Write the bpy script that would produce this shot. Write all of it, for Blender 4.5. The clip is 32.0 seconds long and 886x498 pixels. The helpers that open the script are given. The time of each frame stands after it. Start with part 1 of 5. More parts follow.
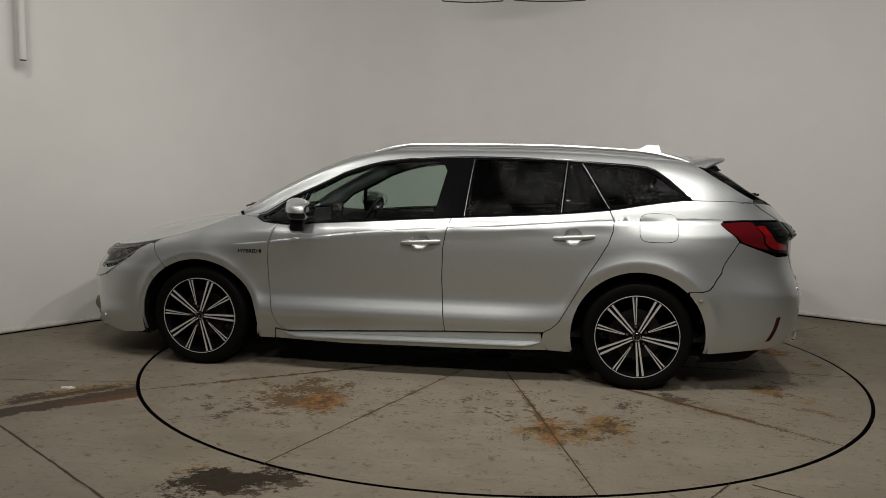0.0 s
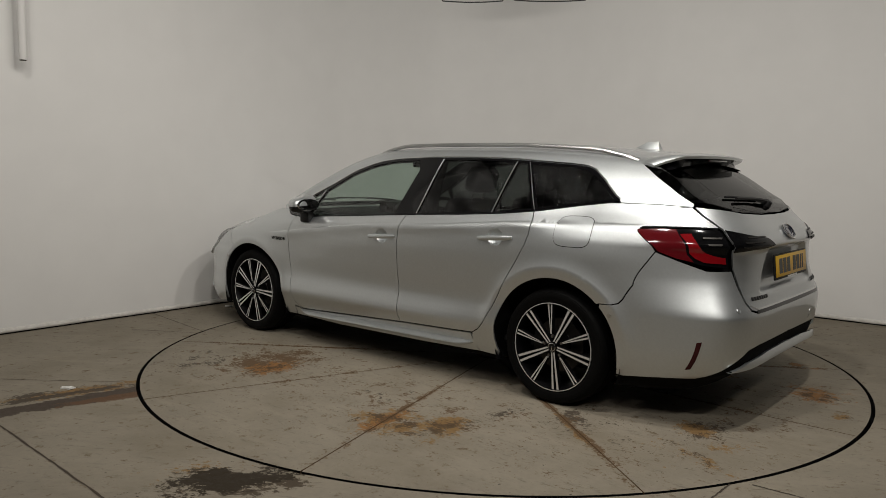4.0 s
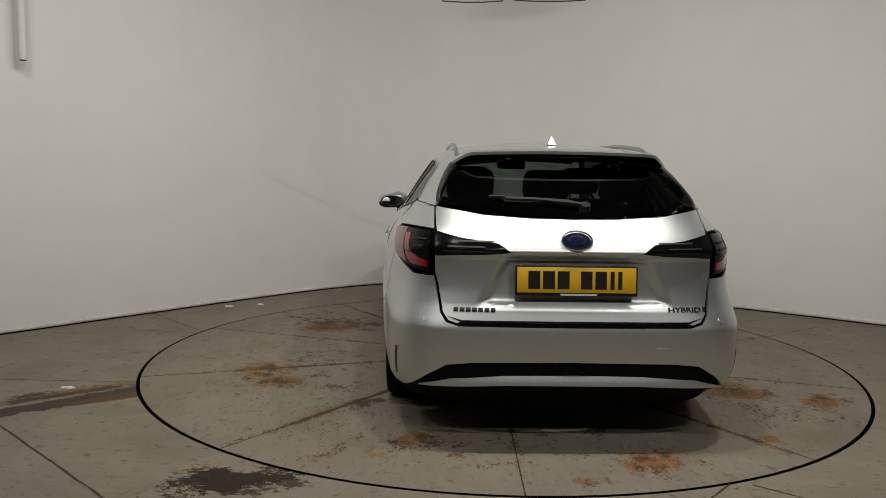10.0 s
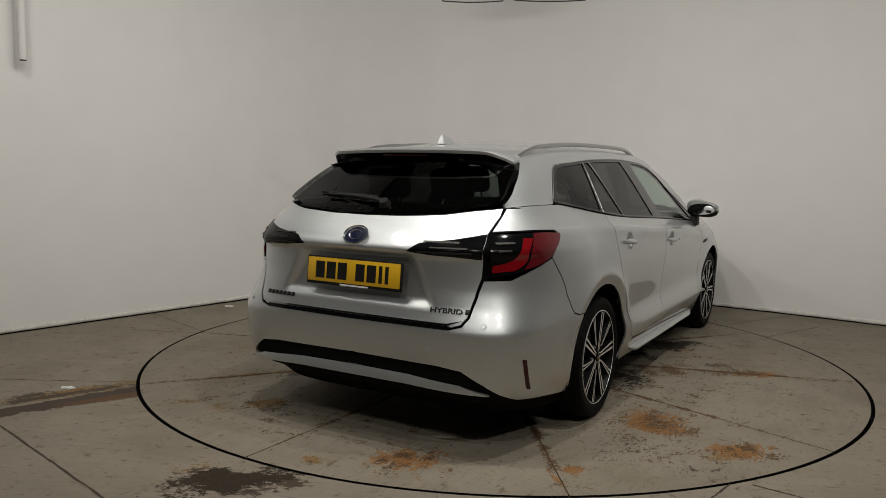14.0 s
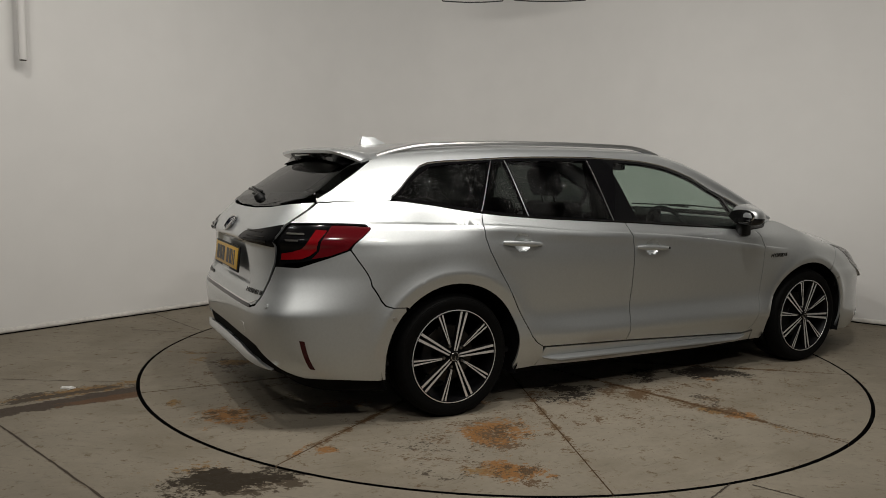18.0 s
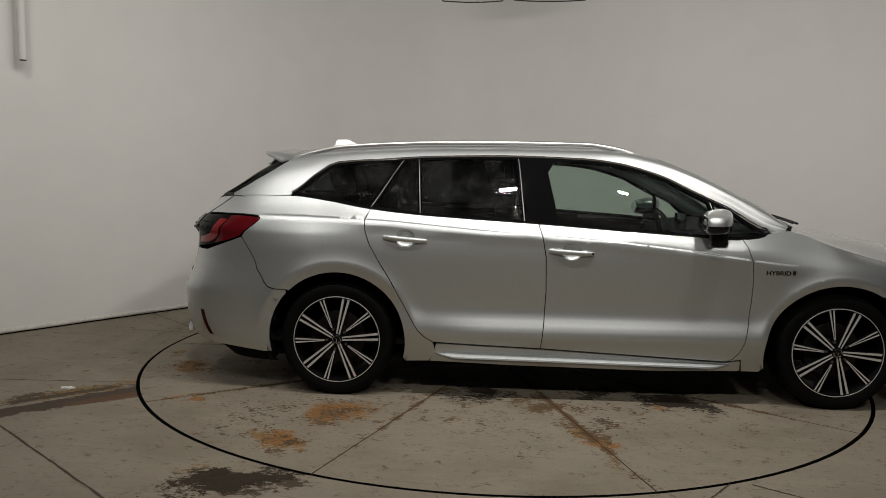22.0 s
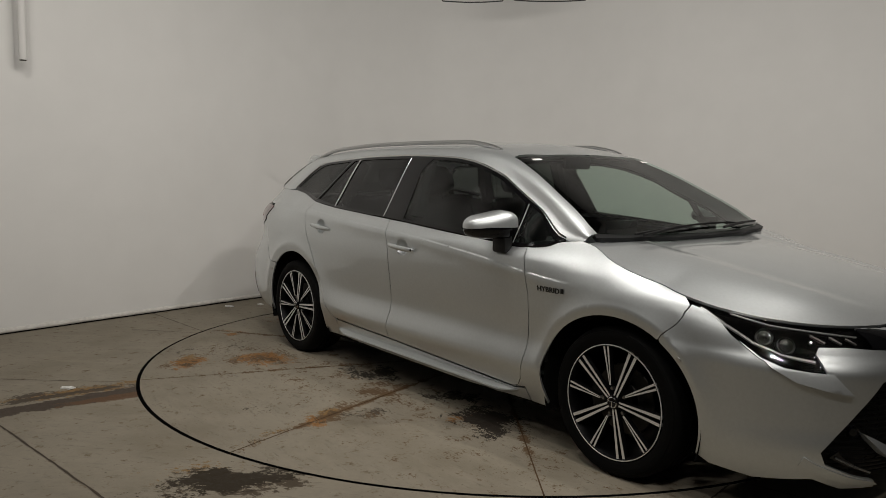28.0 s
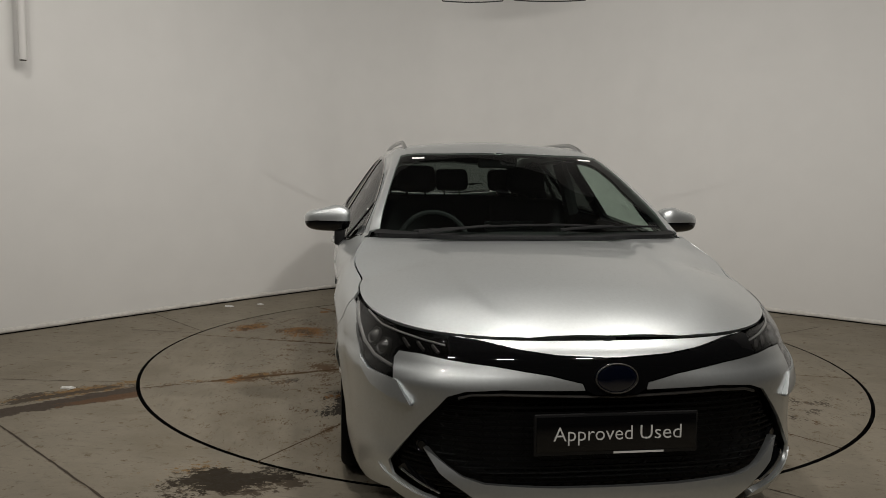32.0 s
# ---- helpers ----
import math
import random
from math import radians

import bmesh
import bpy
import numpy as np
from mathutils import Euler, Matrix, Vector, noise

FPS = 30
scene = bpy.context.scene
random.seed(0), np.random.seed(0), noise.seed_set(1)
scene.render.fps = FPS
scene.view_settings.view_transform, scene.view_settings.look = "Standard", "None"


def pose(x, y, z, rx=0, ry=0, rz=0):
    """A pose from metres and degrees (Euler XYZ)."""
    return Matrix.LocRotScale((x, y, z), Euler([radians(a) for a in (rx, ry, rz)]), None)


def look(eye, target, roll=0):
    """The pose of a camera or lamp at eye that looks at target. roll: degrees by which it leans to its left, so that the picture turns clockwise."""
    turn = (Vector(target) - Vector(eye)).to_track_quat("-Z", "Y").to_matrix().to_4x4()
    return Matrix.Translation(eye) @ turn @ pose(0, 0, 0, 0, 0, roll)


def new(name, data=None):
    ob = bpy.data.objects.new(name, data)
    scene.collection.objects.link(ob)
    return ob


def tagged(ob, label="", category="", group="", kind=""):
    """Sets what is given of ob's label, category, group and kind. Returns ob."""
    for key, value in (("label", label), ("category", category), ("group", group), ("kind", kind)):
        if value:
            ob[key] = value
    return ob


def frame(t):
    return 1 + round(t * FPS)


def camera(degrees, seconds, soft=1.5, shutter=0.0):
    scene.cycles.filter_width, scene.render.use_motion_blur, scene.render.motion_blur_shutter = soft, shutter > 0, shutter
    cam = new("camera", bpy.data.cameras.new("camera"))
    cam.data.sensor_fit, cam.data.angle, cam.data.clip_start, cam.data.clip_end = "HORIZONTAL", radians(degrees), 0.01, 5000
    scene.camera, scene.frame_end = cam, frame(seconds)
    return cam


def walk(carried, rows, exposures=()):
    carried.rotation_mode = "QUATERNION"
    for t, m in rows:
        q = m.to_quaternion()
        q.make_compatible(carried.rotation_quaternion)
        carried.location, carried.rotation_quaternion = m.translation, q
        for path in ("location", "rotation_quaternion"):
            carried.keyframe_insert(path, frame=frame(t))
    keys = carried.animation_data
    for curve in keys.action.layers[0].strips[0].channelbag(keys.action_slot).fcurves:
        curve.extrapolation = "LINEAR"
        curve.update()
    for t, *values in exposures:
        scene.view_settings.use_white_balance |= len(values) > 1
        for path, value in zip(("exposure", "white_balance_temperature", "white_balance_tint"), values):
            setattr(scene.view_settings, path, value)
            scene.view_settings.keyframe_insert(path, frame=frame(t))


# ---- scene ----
from mathutils.geometry import delaunay_2d_cdt

# ---- camera, on a stand in front of the turntable ----
EYE, YAW, PITCH = Vector((0, -5.1046, 1.2594)), radians(-4.055), radians(-6.016)
AIM = Vector((math.sin(YAW) * math.cos(PITCH), math.cos(YAW) * math.cos(PITCH), math.sin(PITCH)))
cam = camera(60.72, 32.0, soft=.75)
walk(cam, [(0, look(EYE, EYE + AIM, .855)), (32, look(EYE, EYE + AIM, .855))], exposures=[(0, -.15), (3, -.08), (6, 0.0), (17, 0.0), (19, -.13), (22, -.17), (25, -.14), (28, -.10), (30, -.05), (32, -.04)])

# ---- light: a faint grey surround, and the lamps of the hall's ceiling ----
world = bpy.data.worlds.new("world")
scene.world = world
world.use_nodes = True
world.node_tree.nodes["Background"].inputs[0].default_value = (.5, .5, .5, 1)
world.node_tree.nodes["Background"].inputs[1].default_value = 0.0
# two rows of LED floodlights high in front of the turntable, aimed at it: (place, aim, watts, length)
LAMPS = [((-2.4, -1.95, 3.5), (-1.3, .7, .6), 13, .18), ((-1.1, -2.05, 3.5), (-.6, .8, .6), 28, .18), ((.15, -2.05, 3.5), (.1, .8, .6), 30, .18), ((1.4, -2.0, 3.5), (.8, .7, .6), 36, .18),
         ((-1.9, -4.9, 3.8), (-.9, .9, 1.4), 21, .5), ((.15, -5.0, 3.8), (0, .9, 1.4), 31, .5), ((2.1, -4.9, 3.8), (.9, .9, 1.4), 38, .5)]
for place, aim, watts, length in LAMPS:
    lamp = bpy.data.lights.new("ceiling_light", "AREA")
    lamp.shape, lamp.size, lamp.size_y, lamp.energy, lamp.color = "RECTANGLE", length, .035, watts, (1, .955, .89)
    ob = new("ceiling_light_glow", lamp)
    ob.matrix_world = look(place, aim) if place[:2] != aim[:2] else pose(*place)


# ---- materials ----
def material(name, colour, rough=.5, metal=0.0, grain=0.0, scale=30.0, bump=0.0, bump_scale=200.0, coat=0.0, spec=.5, vary=0.0, rough_vary=0.0, coat_rough=.10):
    """A surface with colour grain at two scales and fine relief."""
    m = bpy.data.materials.new(name)
    m.use_nodes = True
    nt = m.node_tree
    b = nt.nodes["Principled BSDF"]
    b.inputs["Base Color"].default_value = (*colour, 1)
    b.inputs["Roughness"].default_value, b.inputs["Metallic"].default_value = rough, metal
    b.inputs["Coat Weight"].default_value, b.inputs["Coat Roughness"].default_value = coat, coat_rough
    b.inputs["Specular IOR Level"].default_value = spec
    tc = nt.nodes.new("ShaderNodeTexCoord")
    if grain or rough_vary:
        n1, n2 = nt.nodes.new("ShaderNodeTexNoise"), nt.nodes.new("ShaderNodeTexNoise")
        n1.inputs["Scale"].default_value, n2.inputs["Scale"].default_value = scale, scale * .09
        n1.inputs["Detail"].default_value = n2.inputs["Detail"].default_value = 6
        nt.links.new(tc.outputs["Object"], n1.inputs["Vector"]), nt.links.new(tc.outputs["Object"], n2.inputs["Vector"])
        add = nt.nodes.new("ShaderNodeMath")
        add.operation = "ADD"
        nt.links.new(n1.outputs["Fac"], add.inputs[0]), nt.links.new(n2.outputs["Fac"], add.inputs[1])
        mr = nt.nodes.new("ShaderNodeMapRange")
        mr.inputs["From Min"].default_value, mr.inputs["From Max"].default_value = .6, 1.4
        mr.inputs["To Min"].default_value, mr.inputs["To Max"].default_value = 1 - grain, 1 + grain
        nt.links.new(add.outputs[0], mr.inputs["Value"])
        mix = nt.nodes.new("ShaderNodeMix")
        mix.data_type, mix.blend_type = "RGBA", "MULTIPLY"
        mix.inputs[0].default_value = 1
        mix.inputs[6].default_value = (*colour, 1)
        nt.links.new(mr.outputs[0], mix.inputs[7])
        nt.links.new(mix.outputs[2], b.inputs["Base Color"])
        if rough_vary:
            rr = nt.nodes.new("ShaderNodeMapRange")
            rr.inputs["From Min"].default_value, rr.inputs["From Max"].default_value = .6, 1.4
            rr.inputs["To Min"].default_value, rr.inputs["To Max"].default_value = rough - rough_vary, rough + rough_vary
            nt.links.new(add.outputs[0], rr.inputs["Value"]), nt.links.new(rr.outputs[0], b.inputs["Roughness"])
    if bump:
        nb, bp = nt.nodes.new("ShaderNodeTexNoise"), nt.nodes.new("ShaderNodeBump")
        nb.inputs["Scale"].default_value, nb.inputs["Detail"].default_value = bump_scale, 4
        bp.inputs["Strength"].default_value, bp.inputs["Distance"].default_value = bump, .004
        nt.links.new(tc.outputs["Object"], nb.inputs["Vector"]), nt.links.new(nb.outputs["Fac"], bp.inputs["Height"])
        nt.links.new(bp.outputs[0], b.inputs["Normal"])
    return m


def glass(name, tint, rough=.0, drops=0.0):
    """Tinted car glass: clear through, with a reflecting face."""
    m = bpy.data.materials.new(name)
    m.use_nodes = True
    nt = m.node_tree
    nt.nodes.clear()
    out, mix, tr, gl = (nt.nodes.new(k) for k in ("ShaderNodeOutputMaterial", "ShaderNodeMixShader", "ShaderNodeBsdfTransparent", "ShaderNodeBsdfGlossy"))
    tr.inputs[0].default_value = (*tint, 1)
    gl.inputs["Roughness"].default_value = rough
    gl.inputs[0].default_value = (.9, .9, .9, 1)
    lw, pw, ma = nt.nodes.new("ShaderNodeLayerWeight"), nt.nodes.new("ShaderNodeMath"), nt.nodes.new("ShaderNodeMath")
    lw.inputs[0].default_value = .5
    pw.operation, ma.operation = "POWER", "MULTIPLY_ADD"
    pw.inputs[1].default_value, ma.inputs[1].default_value, ma.inputs[2].default_value = 5, .62, .05
    nt.links.new(lw.outputs["Facing"], pw.inputs[0]), nt.links.new(pw.outputs[0], ma.inputs[0])
    nt.links.new(ma.outputs[0], mix.inputs[0]), nt.links.new(tr.outputs[0], mix.inputs[1]), nt.links.new(gl.outputs[0], mix.inputs[2])
    nt.links.new(mix.outputs[0], out.inputs[0])
    if drops:
        # standing water drops: small lenses at two sizes, thicker in patches
        tc, bp = nt.nodes.new("ShaderNodeTexCoord"), nt.nodes.new("ShaderNodeBump")
        patch = nt.nodes.new("ShaderNodeTexNoise")
        patch.inputs["Scale"].default_value = 5
        nt.links.new(tc.outputs["Object"], patch.inputs["Vector"])
        heights = []
        for sc in (95, 210):
            vo, mr = nt.nodes.new("ShaderNodeTexVoronoi"), nt.nodes.new("ShaderNodeMapRange")
            vo.inputs["Scale"].default_value = sc
            mr.inputs["From Min"].default_value, mr.inputs["From Max"].default_value = .24, .10
            nt.links.new(tc.outputs["Object"], vo.inputs["Vector"]), nt.links.new(vo.outputs["Distance"], mr.inputs["Value"])
            heights.append(mr.outputs[0])
        ad, mu, gate_ = nt.nodes.new("ShaderNodeMath"), nt.nodes.new("ShaderNodeMath"), nt.nodes.new("ShaderNodeMapRange")
        ad.operation, mu.operation = "ADD", "MULTIPLY"
        gate_.inputs["From Min"].default_value, gate_.inputs["From Max"].default_value = .40, .56
        nt.links.new(patch.outputs["Fac"], gate_.inputs["Value"])
        nt.links.new(heights[0], ad.inputs[0]), nt.links.new(heights[1], ad.inputs[1])
        nt.links.new(ad.outputs[0], mu.inputs[0]), nt.links.new(gate_.outputs[0], mu.inputs[1])
        bp.inputs["Strength"].default_value, bp.inputs["Distance"].default_value = drops, .002
        nt.links.new(mu.outputs[0], bp.inputs["Height"])
        nt.links.new(bp.outputs[0], gl.inputs["Normal"])
        # pale diffuse specks, painted in as stand-ins for the drops' glints
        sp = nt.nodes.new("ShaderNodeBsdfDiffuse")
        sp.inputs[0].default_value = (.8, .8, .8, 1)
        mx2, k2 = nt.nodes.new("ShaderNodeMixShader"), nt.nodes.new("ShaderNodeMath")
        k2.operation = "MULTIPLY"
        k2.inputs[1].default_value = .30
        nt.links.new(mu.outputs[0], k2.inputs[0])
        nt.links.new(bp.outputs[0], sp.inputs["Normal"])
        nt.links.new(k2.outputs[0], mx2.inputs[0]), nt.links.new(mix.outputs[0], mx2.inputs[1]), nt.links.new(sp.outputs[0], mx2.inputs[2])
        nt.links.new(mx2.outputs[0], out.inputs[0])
    return m


PAINT = material("silver_paint", (.620, .646, .654), .44, .92, grain=.05, scale=900, bump=.05, bump_scale=260, coat=1.0, coat_rough=.025)


def wet(m, strength):
    """Standing drops in the clear coat, thicker in patches."""
    nt = m.node_tree
    tc, bp, patch, gate_, mu = (nt.nodes.new(k) for k in ("ShaderNodeTexCoord", "ShaderNodeBump", "ShaderNodeTexNoise", "ShaderNodeMapRange", "ShaderNodeMath"))
    patch.inputs["Scale"].default_value = 3.5
    gate_.inputs["From Min"].default_value, gate_.inputs["From Max"].default_value = .46, .60
    vo, mr = nt.nodes.new("ShaderNodeTexVoronoi"), nt.nodes.new("ShaderNodeMapRange")
    vo.inputs["Scale"].default_value = 130
    mr.inputs["From Min"].default_value, mr.inputs["From Max"].default_value = .26, .08
    mu.operation = "MULTIPLY"
    for n in (patch, vo):
        nt.links.new(tc.outputs["Object"], n.inputs["Vector"])
    nt.links.new(patch.outputs["Fac"], gate_.inputs["Value"]), nt.links.new(vo.outputs["Distance"], mr.inputs["Value"])
    nt.links.new(mr.outputs[0], mu.inputs[0]), nt.links.new(gate_.outputs[0], mu.inputs[1])
    bp.inputs["Strength"].default_value, bp.inputs["Distance"].default_value = strength, .0015
    nt.links.new(mu.outputs[0], bp.inputs["Height"]), nt.links.new(bp.outputs[0], nt.nodes["Principled BSDF"].inputs["Coat Normal"])


wet(PAINT, .35)
BLACK_GLOSS = material("black_gloss_plastic", (.004, .004, .0045), .035, spec=.4)
BLACK = material("black_plastic", (.009, .009, .0095), .5, spec=.3, grain=.15, scale=60, bump=.1, bump_scale=500)
LINER = material("dark_liner", (.005, .005, .005), .9, spec=.1, grain=.2, scale=20)
RUBBER = material("tyre_rubber", (.004, .004, .004), .6, spec=.06, grain=.2, scale=40, bump=.1, bump_scale=300)
CHROME = material("chrome", (.80, .80, .80), .08, 1.0)
DARK_CHROME = material("dark_chrome", (.25, .25, .25), .35, 1.0)
SATIN = material("satin_silver", (.52, .52, .52), .34, 1.0)
ALLOY = material("machined_alloy", (.84, .84, .83), .42, .70, grain=.06, scale=200)
RIM_BLACK = material("black_rim_paint", (.004, .004, .0045), .4, spec=.12)
BRAKE = material("dull_brake_iron", (.06, .057, .054), .5, 1.0, grain=.2, scale=80)
SMOKE = material("smoked_lamp_cover", (.004, .004, .0045), .12, spec=.18)
STEEL = material("brake_steel", (.25, .24, .23), .4, 1.0, grain=.15, scale=80)
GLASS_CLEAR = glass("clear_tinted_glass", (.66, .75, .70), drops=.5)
GLASS_SCREEN = glass("clear_screen_glass", (.66, .75, .70))
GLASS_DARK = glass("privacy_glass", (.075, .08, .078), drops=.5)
GLASS_REAR = glass("rear_privacy_glass", (.15, .16, .155))
GLASS_LAMP = glass("lamp_lens", (.75, .75, .75))
RED = material("red_lens", (.20, .004, .007), .10, coat=1.0)
RED_DARK = material("dark_red_lens", (.10, .005, .008), .08, coat=1.0)
REFLECTOR = material("reflector_lens", (.035, .003, .004), .15, spec=.3)
TRIM = material("cabin_trim", (.022, .022, .023), .8, spec=.15, grain=.15, scale=50, bump=.2, bump_scale=400)
FABRIC = material("seat_fabric", (.020, .020, .021), .95, spec=.08, grain=.25, scale=120, bump=.3, bump_scale=700)
WHITE = material("white_paint", (.8, .8, .78), .5)
HALL_DARK = material("dark_hall_cladding", (.10, .10, .098), .8, grain=.12, scale=3)
CONCRETE = material("concrete", (.30, .285, .26), .75, grain=.22, scale=9, bump=.25, bump_scale=60, rough_vary=.12)
WALL_PAINT = material("white_wall_paint", (.74, .73, .71), .7, grain=.03, scale=4, bump=.06, bump_scale=90)


# ---- stained concrete: the marks have shapes of their own ----
def stained(name, base, layers):
    """Concrete with grain, pits and layers of stains: (colour, grain scale, cover, crispness, band, marks), a mark being (x, y, half length, half width, turn, strength)."""
    m = material(name, base, .78, spec=.18, grain=.13, scale=34, bump=.35, bump_scale=120, rough_vary=.12)
    nt = m.node_tree
    b = nt.nodes["Principled BSDF"]
    last = b.inputs["Base Color"].links[0].from_socket
    obj = nt.nodes.new("ShaderNodeUVMap")
    obj.uv_map = "plan"

    def noise_tex(scale, detail=8, rough=.65, stretch=1.0, turn=0.0):
        n, mp = nt.nodes.new("ShaderNodeTexNoise"), nt.nodes.new("ShaderNodeMapping")
        n.inputs["Scale"].default_value, n.inputs["Detail"].default_value, n.inputs["Roughness"].default_value = scale, detail, rough
        mp.inputs["Scale"].default_value, mp.inputs["Rotation"].default_value = (1, stretch, 1), (0, 0, radians(turn))
        nt.links.new(obj.outputs[0], mp.inputs["Vector"]), nt.links.new(mp.outputs[0], n.inputs["Vector"])
        return n.outputs["Fac"]

    def mth(op, a, c=None, clamp=False, third=None):
        n = nt.nodes.new("ShaderNodeMath")
        n.operation, n.use_clamp = op, clamp
        for k, v in enumerate((a, c, third)):
            if v is None:
                continue
            if isinstance(v, (int, float)):
                n.inputs[k].default_value = v
            else:
                nt.links.new(v, n.inputs[k])
        return n.outputs[0]

    def over(col, fac):
        nonlocal last
        n = nt.nodes.new("ShaderNodeMix")
        n.data_type = "RGBA"
        nt.links.new(fac, n.inputs[0])
        nt.links.new(last, n.inputs[6])
        n.inputs[7].default_value = (*col, 1)
        last = n.outputs[2]

    def tone(k):
        return tuple(v * k for v in base)

    # cloudy float marks, trowel streaks, scuffs and pits
    over((base[0] * .62, base[1] * .58, base[2] * .50), mth("MULTIPLY", mth("SUBTRACT", noise_tex(1.7, 9, .6), .47, True), 2.0, True))
    over(tone(1.22), mth("MULTIPLY", mth("SUBTRACT", noise_tex(2.6, 9, .62, 3.0, 25), .52, True), 2.4, True))
    over(tone(.62), mth("MULTIPLY", mth("SUBTRACT", noise_tex(9, 9, .72, 3.5, -12), .565, True), 8, True))
    over(tone(.36), mth("MULTIPLY", mth("SUBTRACT", noise_tex(34, 5, .7), .63, True), 16, True))
    over((base[0] * .50, base[1] * .40, base[2] * .30), mth("MULTIPLY", mth("SUBTRACT", noise_tex(13, 9, .75), .57, True), 12, True))
    for col, scale, cover, crisp, band, marks in layers:
        field = 0.0
        for x, y, lx, ly, turn, strength in marks:
            mp = nt.nodes.new("ShaderNodeMapping")
            mp.vector_type = "TEXTURE"
            mp.inputs["Location"].default_value, mp.inputs["Rotation"].default_value, mp.inputs["Scale"].default_value = (x, y, 0), (0, 0, radians(turn)), (lx * (1.25 if band else 1.45), ly * (1.25 if band else 1.45), 1)
            nt.links.new(obj.outputs[0], mp.inputs["Vector"])
            if band:
                ab, sx = nt.nodes.new("ShaderNodeVectorMath"), nt.nodes.new("ShaderNodeSeparateXYZ")
                ab.operation = "ABSOLUTE"
                nt.links.new(mp.outputs[0], ab.inputs[0]), nt.links.new(ab.outputs[0], sx.inputs[0])
                far = mth("MAXIMUM", sx.outputs[0], sx.outputs[1])
            else:
                ln = nt.nodes.new("ShaderNodeVectorMath")
                ln.operation = "LENGTH"
                nt.links.new(mp.outputs[0], ln.inputs[0])
                far = ln.outputs["Value"]
            field = mth("MAXIMUM", field, mth("MULTIPLY", mth("MULTIPLY", mth("SUBTRACT", 1.0, far), 1.0 if band else 1.35, True), strength))
        grain_ = mth("ADD", noise_tex(scale, 9, .76, 1.6, 10), mth("MULTIPLY", mth("SUBTRACT", noise_tex(scale * .22, 4, .6), .5), .75))
        # flakes: the grain that stands over a level which falls towards a mark's middle
        f = mth("MULTIPLY", mth("ADD", mth("SUBTRACT", grain_, .70), mth("MULTIPLY", field, cover)), crisp, True)
        f = mth("MULTIPLY", f, mth("MULTIPLY", field, 14, True), True)
        if not band:
            over(tuple(.5 * c + .5 * v for c, v in zip(col, base)), mth("MULTIPLY", mth("MULTIPLY", field, f), .5, True))
        over(col, mth("MULTIPLY", f, .92))
    nt.links.new(last, b.inputs["Base Color"])
    return m


RUST, OCHRE, SPATTER, DARK_DIRT, WET, BROWN = (.235, .112, .036), (.205, .122, .048), (.105, .064, .033), (.062, .048, .035), (.016, .012, .009), (.052, .038, .029)
BASE = (.240, .212, .166)
DIRT_MARKS = [(1.26, 1.45, 0.22, 0.37, -175, 0.5), (-0.05, 1.21, 0.33, 0.33, -175, 0.3), (-1.20, 0.84, 0.32, 0.29, -175, 0.45), (-0.68, 1.33, 0.14, 0.12, -127, 0.85), (-0.75, 1.04, 0.16, 0.12, -127, 0.6),
    (-1.11, 0.78, 0.09, 0.24, -127, 0.6), (0.50, -1.42, 0.13, 0.18, -44, 0.6), (-1.69, 0.53, 0.20, 0.11, -87, 0.8), (-1.23, -1.42, 0.38, 0.25, -87, 0.4), (-0.89, -1.35, 0.20, 0.17, 63, 0.5),
    (0.14, -1.80, 0.10, 0.08, 63, 0.5)]
SPAT_MARKS = [(0, 1.2, 2.0, .55, 0, .34), (0, -1.2, 2.0, .55, 0, .36), (-1.75, 0, .35, 1.1, 0, .30), (0.94, 1.17, 0.31, 0.42, -175, 0.85), (-0.57, 1.48, 0.05, 0.06, -175, 0.7), (-0.99, -1.24, 0.34, 0.24, -44, 0.5), (-1.21, -1.54, 0.27, 0.16, -44, 0.4), (0.25, -1.09, 0.24, 0.25, -44, 0.7),
    (-0.86, -1.36, 0.16, 0.20, 23, 0.8), (-1.03, -1.79, 0.09, 0.19, 23, 0.7), (0.46, -1.56, 0.12, 0.23, 23, 0.75), (-0.25, -0.97, 0.23, 0.23, 23, 0.5)]
OCHRE_MARKS = [(-0.72, 1.34, 0.12, 0.17, -175, 0.95), (-1.69, 0.76, 0.29, 0.27, -175, 0.35), (-0.39, 1.47, 0.17, 0.12, -127, 0.9), (-1.17, 0.93, 0.03, 0.35, -127, 0.8), (-1.66, 0.53, 0.08, 0.19, -127, 0.85),
    (-1.80, 0.90, 0.08, 0.20, -127, 0.6), (0.51, -1.93, 0.05, 0.19, 23, 0.55), (-0.53, 1.46, 0.20, 0.27, -87, 0.85), (-1.80, 0.74, 0.12, 0.14, -87, 0.45), (-2.13, -0.18, 0.08, 0.05, -87, 0.8),
    (-1.09, -1.71, 0.10, 0.16, 63, 0.6), (0.41, -1.53, 0.06, 0.08, 63, 0.8)]
